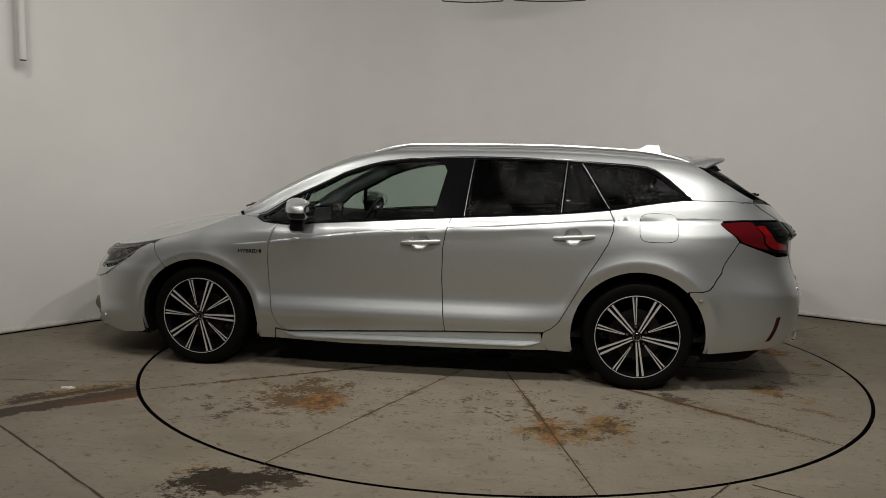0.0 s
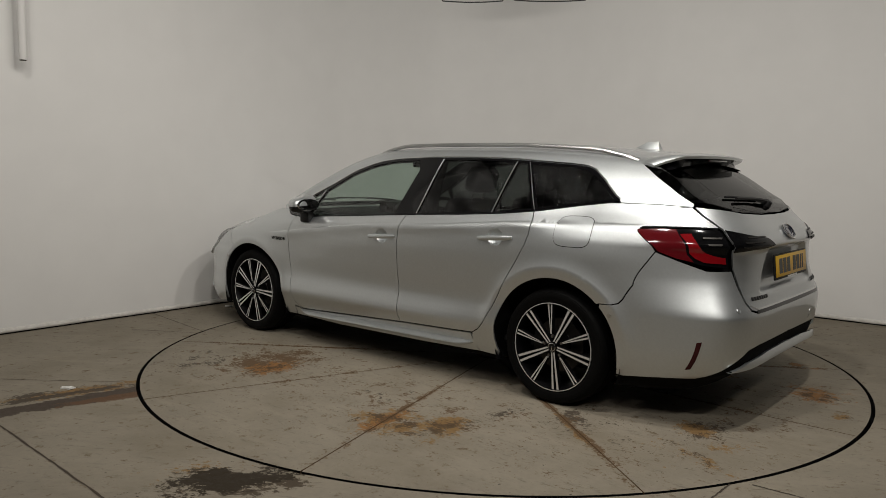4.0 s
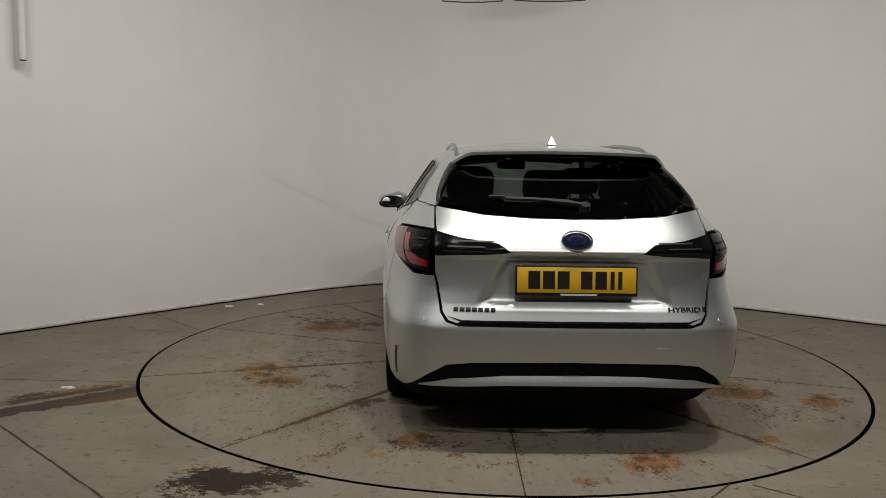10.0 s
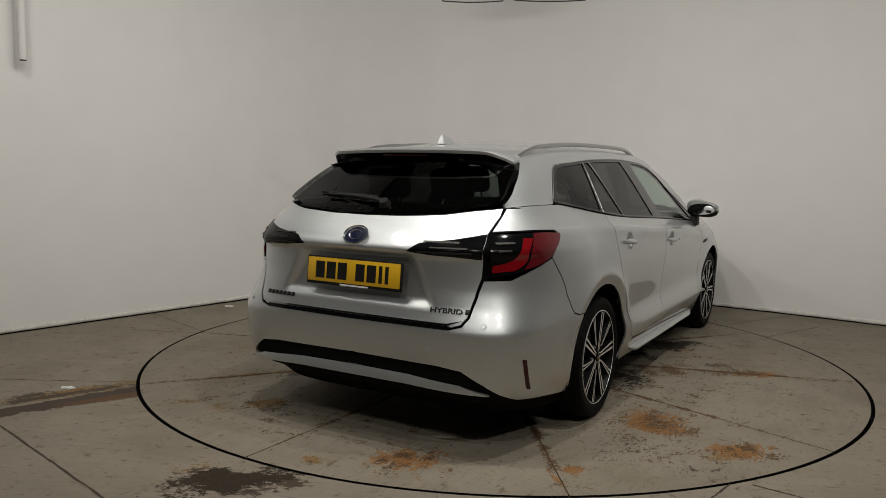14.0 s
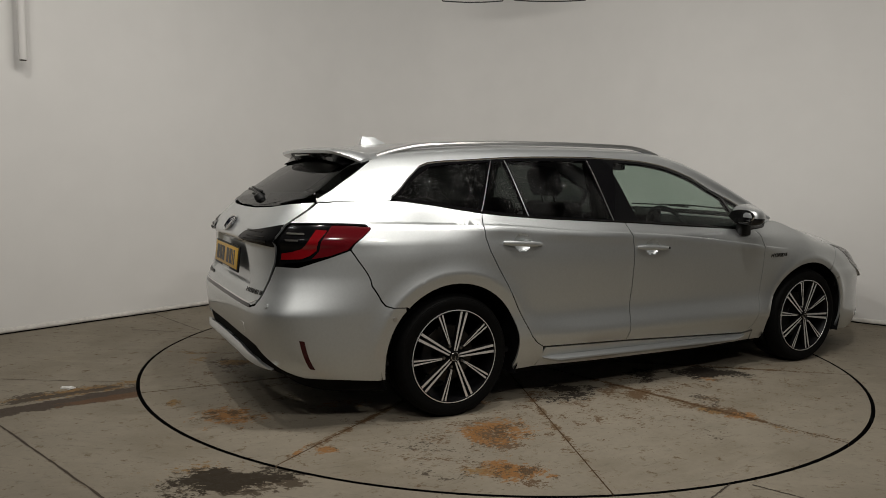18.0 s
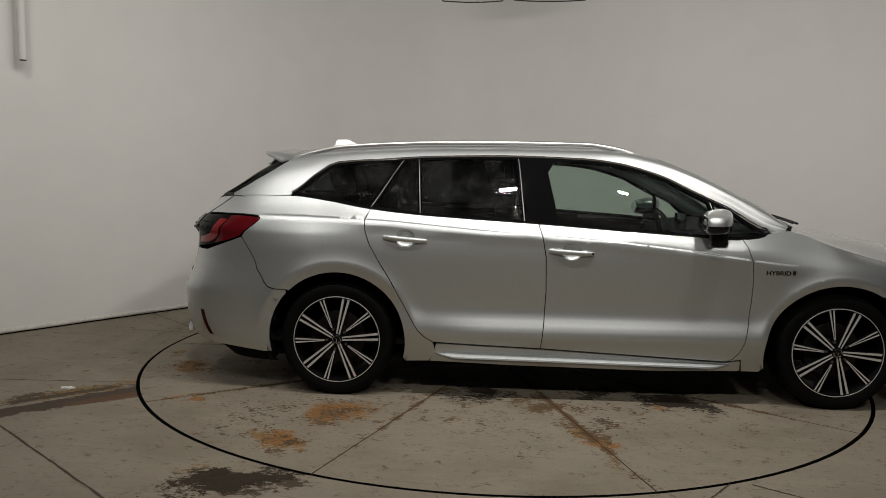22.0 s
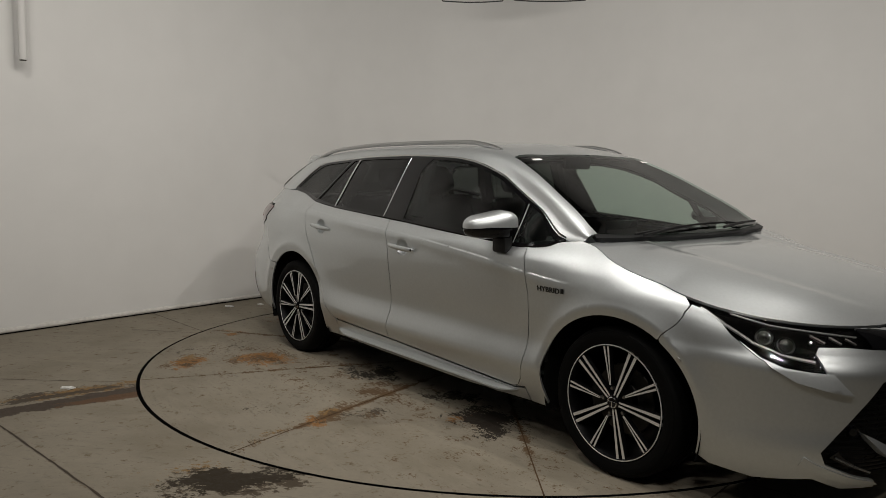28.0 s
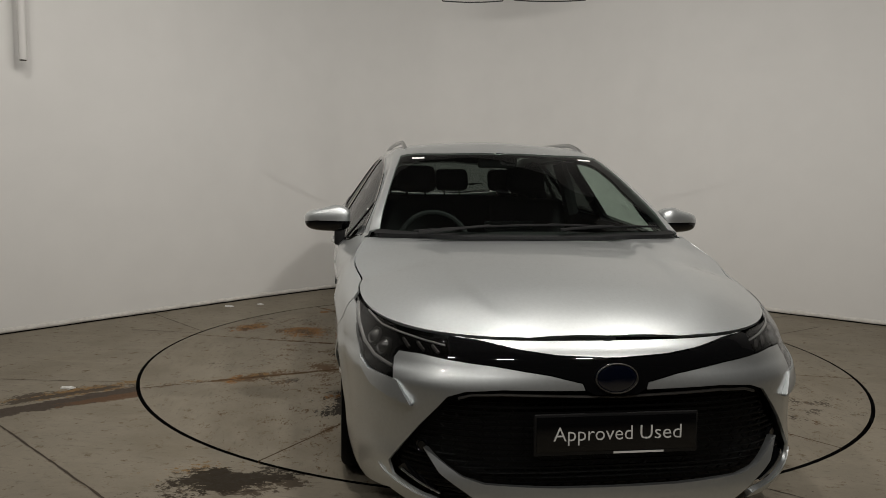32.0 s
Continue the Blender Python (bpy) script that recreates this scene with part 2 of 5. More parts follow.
RUST_MARKS = [(0.80, 1.25, 0.14, 0.20, -175, 0.9), (-0.42, 1.45, 0.07, 0.21, -175, 0.95), (-1.89, -0.54, 0.18, 0.21, -127, 0.7), (-1.95, -0.48, 0.13, 0.09, -44, 0.9), (-1.71, -1.12, 0.02, 0.19, -44, 0.6),
    (-0.83, -1.33, 0.19, 0.22, -44, 0.75), (-1.04, -1.71, 0.10, 0.09, -44, 0.95), (-0.89, -1.88, 0.04, 0.04, -44, 0.8), (-0.77, -1.31, 0.19, 0.20, -87, 0.8), (-0.97, -1.78, 0.09, 0.15, -87, 0.85),
    (-1.94, -0.51, 0.07, 0.16, -87, 1.0), (-1.62, -1.19, 0.07, 0.07, -87, 0.7), (-1.32, -0.58, 0.18, 0.09, -17, 0.7), (-1.12, -1.26, 0.07, 0.06, -17, 0.5), (0.49, -1.66, 0.07, 0.11, 63, 0.85),
    (0.90, -1.07, 0.09, 0.12, 63, 0.6)]
BLACK_MARKS = [(1.07, -0.98, 0.17, 0.20, -44, 0.7), (0.96, -0.94, 0.24, 0.14, 23, 0.95), (1.05, -0.99, 0.10, 0.09, 23, 0.9), (-0.12, -1.00, 0.26, 0.14, 23, 0.6), (0.59, -0.81, 0.20, 0.16, 23, 0.7),
    (0.97, -0.97, 0.12, 0.28, 63, 0.9), (-0.04, -0.88, 0.09, 0.21, 63, 0.8)]
JOINT_MARKS = [(1.30 * math.cos(radians(34 + 36 * k)), 1.30 * math.sin(radians(34 + 36 * k)), .95, .034, 34 + 36 * k, (.9, .6, .75, 1.0, .7, .85, .6, 1.0, .8, .65)[k]) for k in range(10)]
DISC_CONCRETE = stained("disc_concrete", BASE, [(DARK_DIRT, 36, .30, 45, False, DIRT_MARKS), (SPATTER, 34, .33, 45, False, SPAT_MARKS), (OCHRE, 30, .33, 30, False, OCHRE_MARKS), (RUST, 32, .33, 30, False, RUST_MARKS),
                                              ((.105, .062, .030), 48, .42, 30, True, JOINT_MARKS), ((.07, .045, .024), 55, .22, 45, False, OCHRE_MARKS + RUST_MARKS),
                                              (WET, 30, .36, 40, False, BLACK_MARKS)])
FLOOR_CONCRETE = stained("floor_concrete", BASE, [
    (OCHRE, 28, .33, 40, False, [(-2.31, -1.17, .42, .09, 42, .9), (-2.06, -.93, .2, .1, 42, .7), (-1.22, -2.16, .22, .12, 30, .45)]),
    (BROWN, 9, .75, 14, True, [(-2.36, -1.44, .62, .095, 42, 1)]),
    ((.112, .062, .033), 12, .62, 12, True, [(-2.11, -1.285, .30, .058, 38, 1)]),
    (DARK_DIRT, 30, .33, 40, False, [(-2.36, -1.24, .5, .05, 42, .9), (-2.45, -1.2, .4, .08, 40, .6), (-1.95, -.95, .22, .12, 45, .6)]),
    ((.060, .044, .029), 24, .33, 45, False, [(-1.036, -2.235, .34, .16, 30, .95), (-.79, -2.242, .14, .06, -10, .8)]),
    ((.026, .019, .011), 24, .40, 45, False, [(-1.018, -2.235, .25, .095, 37, 1.0), (-1.164, -2.225, .17, .065, 45, .9), (-.88, -2.20, .14, .045, 33, .85)])])


def plan_uv(ob, turn=0.0):
    """Lay the stains out in metres on the plan."""
    me = ob.data
    if "plan" in me.uv_layers:
        return
    uv = me.uv_layers.new(name="plan")
    c, s = math.cos(radians(turn)), math.sin(radians(turn))
    for lp in me.loops:
        v = me.vertices[lp.vertex_index].co
        uv.data[lp.index].uv = (v.x * c - v.y * s, v.x * s + v.y * c)


# ---- helpers for things and parts ----
def thing(name, label, category, group="", m=None):
    ob = new(name)
    ob.empty_display_size = .1
    if m is not None:
        ob.matrix_world = m
    return tagged(ob, label, category, group)


def mesh_of(name, verts, faces, mat, smooth_faces=True):
    me = bpy.data.meshes.new(name)
    me.from_pydata([tuple(v) for v in verts], [], faces)
    me.materials.append(mat)
    me.polygons.foreach_set("use_smooth", [smooth_faces] * len(me.polygons))
    me.update()
    return me


def put(name, me, parent=None, label=""):
    ob = new(name, me)
    ob.parent = parent
    return tagged(ob, label)


def part(name, bm, mat, parent, label="", smooth_angle=35):
    me = bpy.data.meshes.new(name)
    bm.normal_update()
    for f in bm.faces:
        f.smooth = smooth_angle > 0
    for e in bm.edges:
        if len(e.link_faces) == 2 and e.calc_face_angle(0) > radians(smooth_angle):
            e.smooth = False
    bm.to_mesh(me)
    bm.free()
    me.materials.append(mat)
    return put(name, me, parent, label)


def box(bm, x0, x1, y0, y1, z0, z1, bevel=0.0, m=None):
    r = bmesh.ops.create_cube(bm, size=1)
    vs = r["verts"]
    bmesh.ops.transform(bm, verts=vs, matrix=Matrix.Translation(((x0 + x1) / 2, (y0 + y1) / 2, (z0 + z1) / 2)) @ Matrix.Diagonal((x1 - x0, y1 - y0, z1 - z0, 1)))
    if bevel:
        es = list({e for v in vs for e in v.link_edges})
        q = bmesh.ops.bevel(bm, geom=es, offset=bevel, segments=2, profile=.5, affect="EDGES")
        vs = list({v for f in q["faces"] for v in f.verts} | {v for v in vs if v.is_valid})
    if m is not None:
        bmesh.ops.transform(bm, verts=vs, matrix=m)
    return bm


def lathe(bm, profile, n=48, axis="y", m=None, start=0.0, sweep=360.0):
    """Turn a profile of (radius, along) about an axis."""
    rows = []
    closed = sweep >= 359.9
    for i in range(n if closed else n + 1):
        a = radians(start + sweep * i / n)
        c, s = math.cos(a), math.sin(a)
        ring = []
        for r, h in profile:
            p = Vector((r * c, h, r * s)) if axis == "y" else (Vector((r * c, r * s, h)) if axis == "z" else Vector((h, r * c, r * s)))
            ring.append(bm.verts.new(m @ p if m is not None else p))
        rows.append(ring)
    for i in range(n):
        a, b = rows[i], rows[(i + 1) % len(rows)]
        for j in range(len(profile) - 1):
            bm.faces.new((a[j], a[j + 1], b[j + 1], b[j]))
    return bm


def tube(bm, pts, r, n=8, caps=True):
    """A round bar along points; r a number or one for each point."""
    pts = [Vector(p) for p in pts]
    rs = r if isinstance(r, (list, tuple)) else [r] * len(pts)
    rings = []
    for i, p in enumerate(pts):
        d = (pts[min(i + 1, len(pts) - 1)] - pts[max(i - 1, 0)]).normalized()
        u = d.orthogonal().normalized() if i == 0 else (u - d * u.dot(d)).normalized()
        v = d.cross(u)
        rings.append([bm.verts.new(p + (u * math.cos(2 * math.pi * k / n) + v * math.sin(2 * math.pi * k / n)) * rs[i]) for k in range(n)])
    for a, b in zip(rings, rings[1:]):
        for k in range(n):
            bm.faces.new((a[k], a[(k + 1) % n], b[(k + 1) % n], b[k]))
    if caps:
        bm.faces.new(rings[0][::-1]), bm.faces.new(rings[-1])
    return bm


# ---- body surfaces of the car, in its own space: x to the front, y to its left, z up; axles at x = 1.35 and -1.35 ----
def curve(xs, ys):
    """A smooth curve through the points that never overshoots them."""
    xs, ys = np.array(xs, float), np.array(ys, float)
    if xs[0] > xs[-1]:
        xs, ys = xs[::-1], ys[::-1]
    h = np.diff(xs)
    d = np.diff(ys) / h
    m = np.zeros(len(xs))
    m[0], m[-1] = d[0], d[-1]
    for i in range(1, len(xs) - 1):
        if d[i - 1] * d[i] > 0:
            w1, w2 = 2 * h[i] + h[i - 1], h[i] + 2 * h[i - 1]
            m[i] = (w1 + w2) / (w1 / d[i - 1] + w2 / d[i])

    def f(x):
        x = np.clip(np.asarray(x, float), xs[0], xs[-1])
        i = np.clip(np.searchsorted(xs, x) - 1, 0, len(h) - 1)
        t = (x - xs[i]) / h[i]
        return (ys[i] * (1 + 2 * t) * (1 - t) ** 2 + m[i] * h[i] * t * (1 - t) ** 2
                + ys[i + 1] * t * t * (3 - 2 * t) + m[i + 1] * h[i] * t * t * (t - 1))
    return f


def smooth(a, b, x):
    t = np.clip((x - a) / (b - a), 0, 1)
    return t * t * (3 - 2 * t)


XA, XB = 1.2, -1.2
HUB_F, HUB_R, HUB_Z = 1.35, -1.35, 0.315
nose = curve([.10, .2, .26, .32, .5, .58, .62, .68, .72, .75, .77, .80, .82, .86, .885, .95, 1.1],
             [1.04, 1.09, 1.11, 1.116, 1.11, 1.10, 1.09, 1.06, 1.0, .92, .85, .70, .56, .45, .38, .3, .25])
tail = curve([.10, .22, .28, .34, .42, .5, .56, .59, .64, .68, .8, .875, .905, .95, 1.0, 1.045, 1.1, 1.2],
             [.85, .96, 1.06, 1.09, 1.104, 1.114, 1.117, 1.111, 1.097, 1.087, 1.078, 1.08, 1.10, 1.07, 1.03, .99, .95, .90])
STATIONS = [1.6, 1.3, .8, 0.2, -.5, -1.1, -1.5, -2.1]
WIDTHS = [curve([.10, .2, .3, .4, .55, .66, .75, .80, .82, .86, .885, .93, .96], [.80, .838, .856, .864, .872, .876, .871, .855, .838, .803, .780, .748, .728]),
          curve([.10, .2, .3, .4, .55, .66, .75, .82, .86, .90, .93, .96], [.78, .825, .85, .862, .874, .882, .88, .858, .83, .795, .765, .735]),
          curve([.10, .2, .25, 0.30, .37, .50, .65, .80, .87, .91, .95], [.77, .82, .845, .868, .891, .865, .878, .890, .880, .842, .80]),
          curve([.10, .2, .25, .30, .37, .50, .65, .80, .885, .945, 1.0], [.77, .82, .845, .868, .895, .865, .880, .893, .890, .85, .82]),
          curve([.10, .2, .25, .30, .37, .50, .65, .80, .915, .98, 1.05], [.77, .82, .845, .868, .895, .865, .880, .893, .890, .845, .80]),
          curve([.10, .2, .25, .32, .40, .52, .65, .80, .945, 1.035, 1.1], [.77, .82, .845, .868, .885, .872, .880, .886, .872, .805, .76]),
          curve([.10, .2, .3, .4, .55, .70, .80, .90, .965, 1.05, 1.10, 1.2], [.80, .83, .855, .866, .872, .874, .872, .858, .825, .75, .712, .64]),
          curve([.10, .2, .3, .4, .55, .70, .80, .90, .965, 1.05, 1.10, 1.2], [.78, .818, .834, .838, .837, .828, .824, .820, .80, .73, .70, .63])]


crease_z = curve([1.2, 1.0, .5, .01, -.56, -1.19, -1.78, -2.1], [.765, .785, .848, .896, .932, .978, .992, .995])


def width(x, z):
    """Half the width of the lower body."""
    x, z = np.broadcast_arrays(np.asarray(x, float), np.asarray(z, float))
    vals = np.array([w(z) for w in WIDTHS][::-1])
    st = np.array(STATIONS[::-1])
    xc = np.clip(x, st[0], st[-1])
    i = np.clip(np.searchsorted(st, xc) - 1, 0, len(st) - 2)
    t = (xc - st[i]) / (st[i + 1] - st[i])
    t = t * t * (3 - 2 * t)
    w = np.take_along_axis(vals, i[None], 0)[0] * (1 - t) + np.take_along_axis(vals, i[None] + 1, 0)[0] * t
    dz = z - crease_z(x)
    w = w + .007 * smooth(-.07, 0, dz) * (1 - smooth(0, .011, dz)) * smooth(1.15, .95, x) * smooth(-1.95, -1.6, x)
    for hx, hz in ((HUB_F, .715), (HUB_R, .745)):
        r = np.hypot((x - hx) * (hz - HUB_Z) / (hz - HUB_Z + .015), z - HUB_Z) / (hz - HUB_Z)
        w = w + np.where(r > 1, 0.012 * np.clip((1.20 - r) / .20, 0, 1) ** 2.0, .012 - .10 * np.clip(1 - r, 0, .15)) * smooth(.26, .5, z)
    return w


rear_blunt = curve([.1, .3, .42, .56, .64, .75, .9], [4.4, 5.8, 6.4, 6.4, 5.6, 4.7, 4.4])
blunt = curve([.1, .22, .3, .38, .5, .58, .64, .8], [3.65, 3.75, 3.7, 3.5, 3.45, 3.5, 3.1, 2.82])


def plan(tau, z):
    """tau 0 to 1: round the nose; 1 to 2: along the side; 2 to 3: round the tail."""
    tau, z = np.broadcast_arrays(np.asarray(tau, float), np.asarray(z, float))
    tf, tr = np.clip(tau, 0, 1) * math.pi / 2, np.clip(3 - tau, 0, 1) * math.pi / 2
    xf = XA + nose(z) * np.maximum(np.cos(tf), 0) ** (2 / blunt(z))
    xr = XB - tail(z) * np.maximum(np.cos(tr), 0) ** (2 / rear_blunt(z))
    xm = XA + (XB - XA) * np.clip(tau - 1, 0, 1)
    x = np.where(tau < 1, xf, np.where(tau > 2, xr, xm))
    cap = np.where(tau < 1, np.sin(tf) ** (2 / blunt(z)), np.where(tau > 2, np.sin(tr) ** (2 / rear_blunt(z)), 1))
    return x, cap * width(x, z)


T_ALL = np.concatenate([(np.linspace(0, 1, 900) ** 2) * .5, 1 - (np.linspace(1, 0, 900) ** 2) * .5, np.linspace(1.002, 1.998, 300),
                        2 + (np.linspace(0, 1, 900) ** 2) * .5, 3 - (np.linspace(1, 0, 2500) ** 3) * .5])
T_ALL = np.unique(np.concatenate([T_ALL, np.linspace(0, 1e-3, 200) ** 2 * 40, 3 - np.linspace(0, .03, 900) ** 3]))
_x, _y = plan(T_ALL, .5)
A_ALL = np.concatenate([[0], np.cumsum(np.hypot(np.diff(_x), np.diff(_y)))])
A_END = A_ALL[-1]


BOWLS = [(-.078, .834), (-.970, .886)]


def low(a, z):
    """The lower body at a metres round its plan from the middle of the nose, at height z; negative a: the right side."""
    a = np.asarray(a, float)
    x, y = plan(np.interp(np.abs(a), A_ALL, T_ALL), z)
    z = np.broadcast_to(z, x.shape)
    # hollows behind the door handles, and the plate recess of the tailgate
    for hx, hz in BOWLS:
        q = np.clip(1 - ((x - hx) / .052) ** 2 - ((z - hz) / .046) ** 2, 0, 1)
        y = y - .024 * np.sqrt(q) * (np.abs(y) > .6)
    side = .275 + (.885 - z) * .55
    dent = (1 - smooth(side - .012, side + .05, np.abs(y))) * smooth(.655, .70, z) * (1 - smooth(.868, .882, z)) * (x < -2)
    x = x + .028 * dent
    return np.stack([x, np.where(a < 0, -y, y), np.broadcast_to(z, x.shape)], -1)


def rear(b, z):
    """The same, counted from the middle of the tail."""
    b = np.asarray(b, float)
    p = low(A_END - np.abs(b), z)
    p[..., 1] = np.where(b < 0, -np.abs(p[..., 1]), np.abs(p[..., 1]))
    return p


def at_x(x, z):
    """(a, z) of the place on the left side with this x."""
    xs, _ = plan(T_ALL, z)
    return float(np.interp(-x, -xs, A_ALL)), z


def at_nose(y, z):
    k = T_ALL <= 1.2
    _, ys = plan(T_ALL[k], z)
    return math.copysign(float(np.interp(abs(y), np.maximum.accumulate(ys), A_ALL[k])), y), z


def at_tail(y, z):
    k = T_ALL >= 1.8
    _, ys = plan(T_ALL[k], z)
    return math.copysign(float(A_END - np.interp(-abs(y), -np.minimum.accumulate(ys), A_ALL[k])), y), z


# upper body: belt, top of the side glass, edge of roof or screen, middle
belt = curve([1.3, 1.15, 1.05, .985, .93, .77, .59, .2, -.11, -.5, -.88, -1.17, -1.47, -1.63, -1.8, -2.0, -2.1, -2.19],
             [.90, .935, .952, .945, .921, .909, .921, .945, .966, .988, 1.010, 1.037, 1.083, 1.10, 1.10, 1.09, 1.075, 1.045])
X1 = [1.25, 1.1, 1.0, .8, .6, .4, .2, 0, -.4, -.8, -1.2, -1.5, -1.7, -1.85, -2.0, -2.12, -2.19]
rail_z = curve(X1, [.92, .957, .975, 1.078, 1.165, 1.247, 1.302, 1.322, 1.334, 1.329, 1.307, 1.29, 1.262, 1.205, 1.125, 1.075, 1.047])
rail_y = curve(X1, [.74, .74, .735, .69, .655, .63, .615, .61, .605, .60, .592, .583, .575, .585, .60, .56, .02])
edge_z = curve(X1, [.935, .985, 1.05, 1.158, 1.255, 1.330, 1.371, 1.382, 1.386, 1.384, 1.370, 1.348, 1.318, 1.245, 1.14, 1.08, 1.047])
edge_y = curve(X1, [.725, .71, .69, .645, .60, .56, .54, .53, .527, .52, .51, .50, .495, .53, .575, .52, .01])
mid_z = curve(X1, [.965, 1.045, 1.095, 1.195, 1.29, 1.369, 1.412, 1.427, 1.436, 1.434, 1.417, 1.395, 1.365, 1.283, 1.185, 1.098, 1.048])
KNOTS = np.array([0, .36, .52, .76, 1.0])


def belt_y(x):
    """Half the width at the belt."""
    x = np.atleast_1d(np.asarray(x, float))
    out = []
    for v in x:
        zb = float(belt(v))
        xs, ys = plan(T_ALL, zb)
        out.append(float(np.interp(-v, -xs, ys)))
    return np.array(out)


_bx = np.linspace(-2.19, 1.3, 140)
_by = belt_y(_bx)


def up(x, s):
    """The upper body at station x, s from the belt (0) to the middle (1); s past 1: the right half."""
    x, s = np.broadcast_arrays(np.asarray(x, float), np.asarray(s, float))
    right = s > 1
    s = np.where(right, 2 - s, s)
    yb = np.interp(x, _bx, _by)
    ye, zc, ze = edge_y(x), mid_z(x), edge_z(x)
    ys = [yb, np.minimum(rail_y(x), yb - .002), np.minimum(ye, yb - .004), ye * .52, 0 * x]
    zs = [belt(x), np.maximum(rail_z(x), belt(x) + .001), np.maximum(ze, belt(x) + .0015), zc - (zc - ze) * .27, zc]
    k = KNOTS
    i = np.clip(np.searchsorted(k, s) - 1, 0, 3)
    out = []
    for v, even in ((ys, False), (zs, True)):
        v = np.array(v)
        ghost = v[3] if even else -v[3]
        m = [(v[1] - v[0]) / (k[1] - k[0])]
        for j in range(1, 4):
            a, b = (v[j] - v[j - 1]) / (k[j] - k[j - 1]), (v[j + 1] - v[j]) / (k[j + 1] - k[j])
            m.append((a + b) / 2)
        m.append((ghost - v[3]) / (2 * (k[4] - k[3])))
        m = np.array(m)
        g = lambda q, j: np.take_along_axis(q, j[None], 0)[0]
        h = (k[1:] - k[:-1])[i]
        t = (s - k[i]) / h
        out.append(g(v, i) * (1 + 2 * t) * (1 - t) ** 2 + g(m, i) * h * t * (1 - t) ** 2 + g(v, i + 1) * t * t * (3 - 2 * t) + g(m, i + 1) * h * t * t * (t - 1))
    return np.stack([x, np.where(right, -out[0], out[0]), out[1]], -1)


SS = np.linspace(0, 1, 400)


def up_z(x, z):
    """(x, s) of the place on the side glass with this height."""
    p = up(np.full(400, float(x)), SS)
    return x, float(np.interp(z, np.maximum.accumulate(p[:, 2]), SS))


def up_y(x, y):
    """(x, s) of the place on roof or screen with this y."""
    p = up(np.full(400, float(x)), SS)
    s = float(np.interp(-abs(y), -np.minimum.accumulate(p[:, 1]), SS))
    return x, (s if y >= 0 else 2 - s)


# bonnet
hood_z = curve([2.21, 2.18, 2.1, 2.0, 1.9, 1.6, 1.3, 1.1], [.718, .738, .780, .818, .848, .905, .940, .955])
hood_edge_z = curve([2.21, 2.1, 1.94, 1.8, 1.68, 1.5, 1.28, 1.15, 1.05], [.718, .724, .738, .757, .779, .823, .890, .942, .964])


def hood_edge(x):
    z = hood_edge_z(x)
    return np.array([np.interp(-v, -plan(T_ALL, w)[0], plan(T_ALL, w)[1]) for v, w in zip(np.atleast_1d(x), np.atleast_1d(z))])


_hx = np.concatenate([np.linspace(1.05, 2.1, 80), np.linspace(2.105, 2.2, 40)])
_hy = hood_edge(_hx)


def hood(x, y):
    x, y = np.broadcast_arrays(np.asarray(x, float), np.asarray(y, float))
    e = np.maximum(np.interp(x, _hx, _hy), .02)
    q = np.clip(np.abs(y) / e, 0, 1.05)
    rib = .010 * smooth(.50, .62, q) * (1 - smooth(.70, .95, q)) * smooth(2.15, 1.9, x)
    return np.stack([x, y, hood_z(x) - (hood_z(x) - hood_edge_z(x)) * q ** 2.3 + rib], -1)


# ---- skin panels cut from those surfaces ----
def inside(p, loop):
    """Which of the points lie inside the closed outline."""
    x, y = p[:, 0], p[:, 1]
    q = np.zeros(len(p), bool)
    j = len(loop) - 1
    for i in range(len(loop)):
        (xi, yi), (xj, yj) = loop[i], loop[j]
        if yi != yj:
            q ^= ((yi > y) != (yj > y)) & (x < (xj - xi) * (y - yi) / (yj - yi) + xi)
        j = i
    return q


def dense(loop, step):
    out = []
    for i, p in enumerate(loop):
        q = loop[(i + 1) % len(loop)]
        n = max(1, int(math.hypot(q[0] - p[0], q[1] - p[1]) / step))
        out += [(p[0] + (q[0] - p[0]) * k / n, p[1] + (q[1] - p[1]) * k / n) for k in range(n)]
    return out


def shrink(loop, d):
    """Move an outline inwards by d."""
    p = np.array(loop)
    area = np.sum(p[:, 0] * np.roll(p[:, 1], -1) - np.roll(p[:, 0], -1) * p[:, 1])
    e1, e2 = p - np.roll(p, 1, 0), np.roll(p, -1, 0) - p
    n = lambda e: np.stack([-e[:, 1], e[:, 0]], 1) / np.maximum(np.linalg.norm(e, axis=1), 1e-9)[:, None]
    m = n(e1) + n(e2)
    m /= np.maximum((m * m).sum(1) / 2, .5)[:, None]
    return [tuple(v) for v in p + m * (d if area > 0 else -d)]


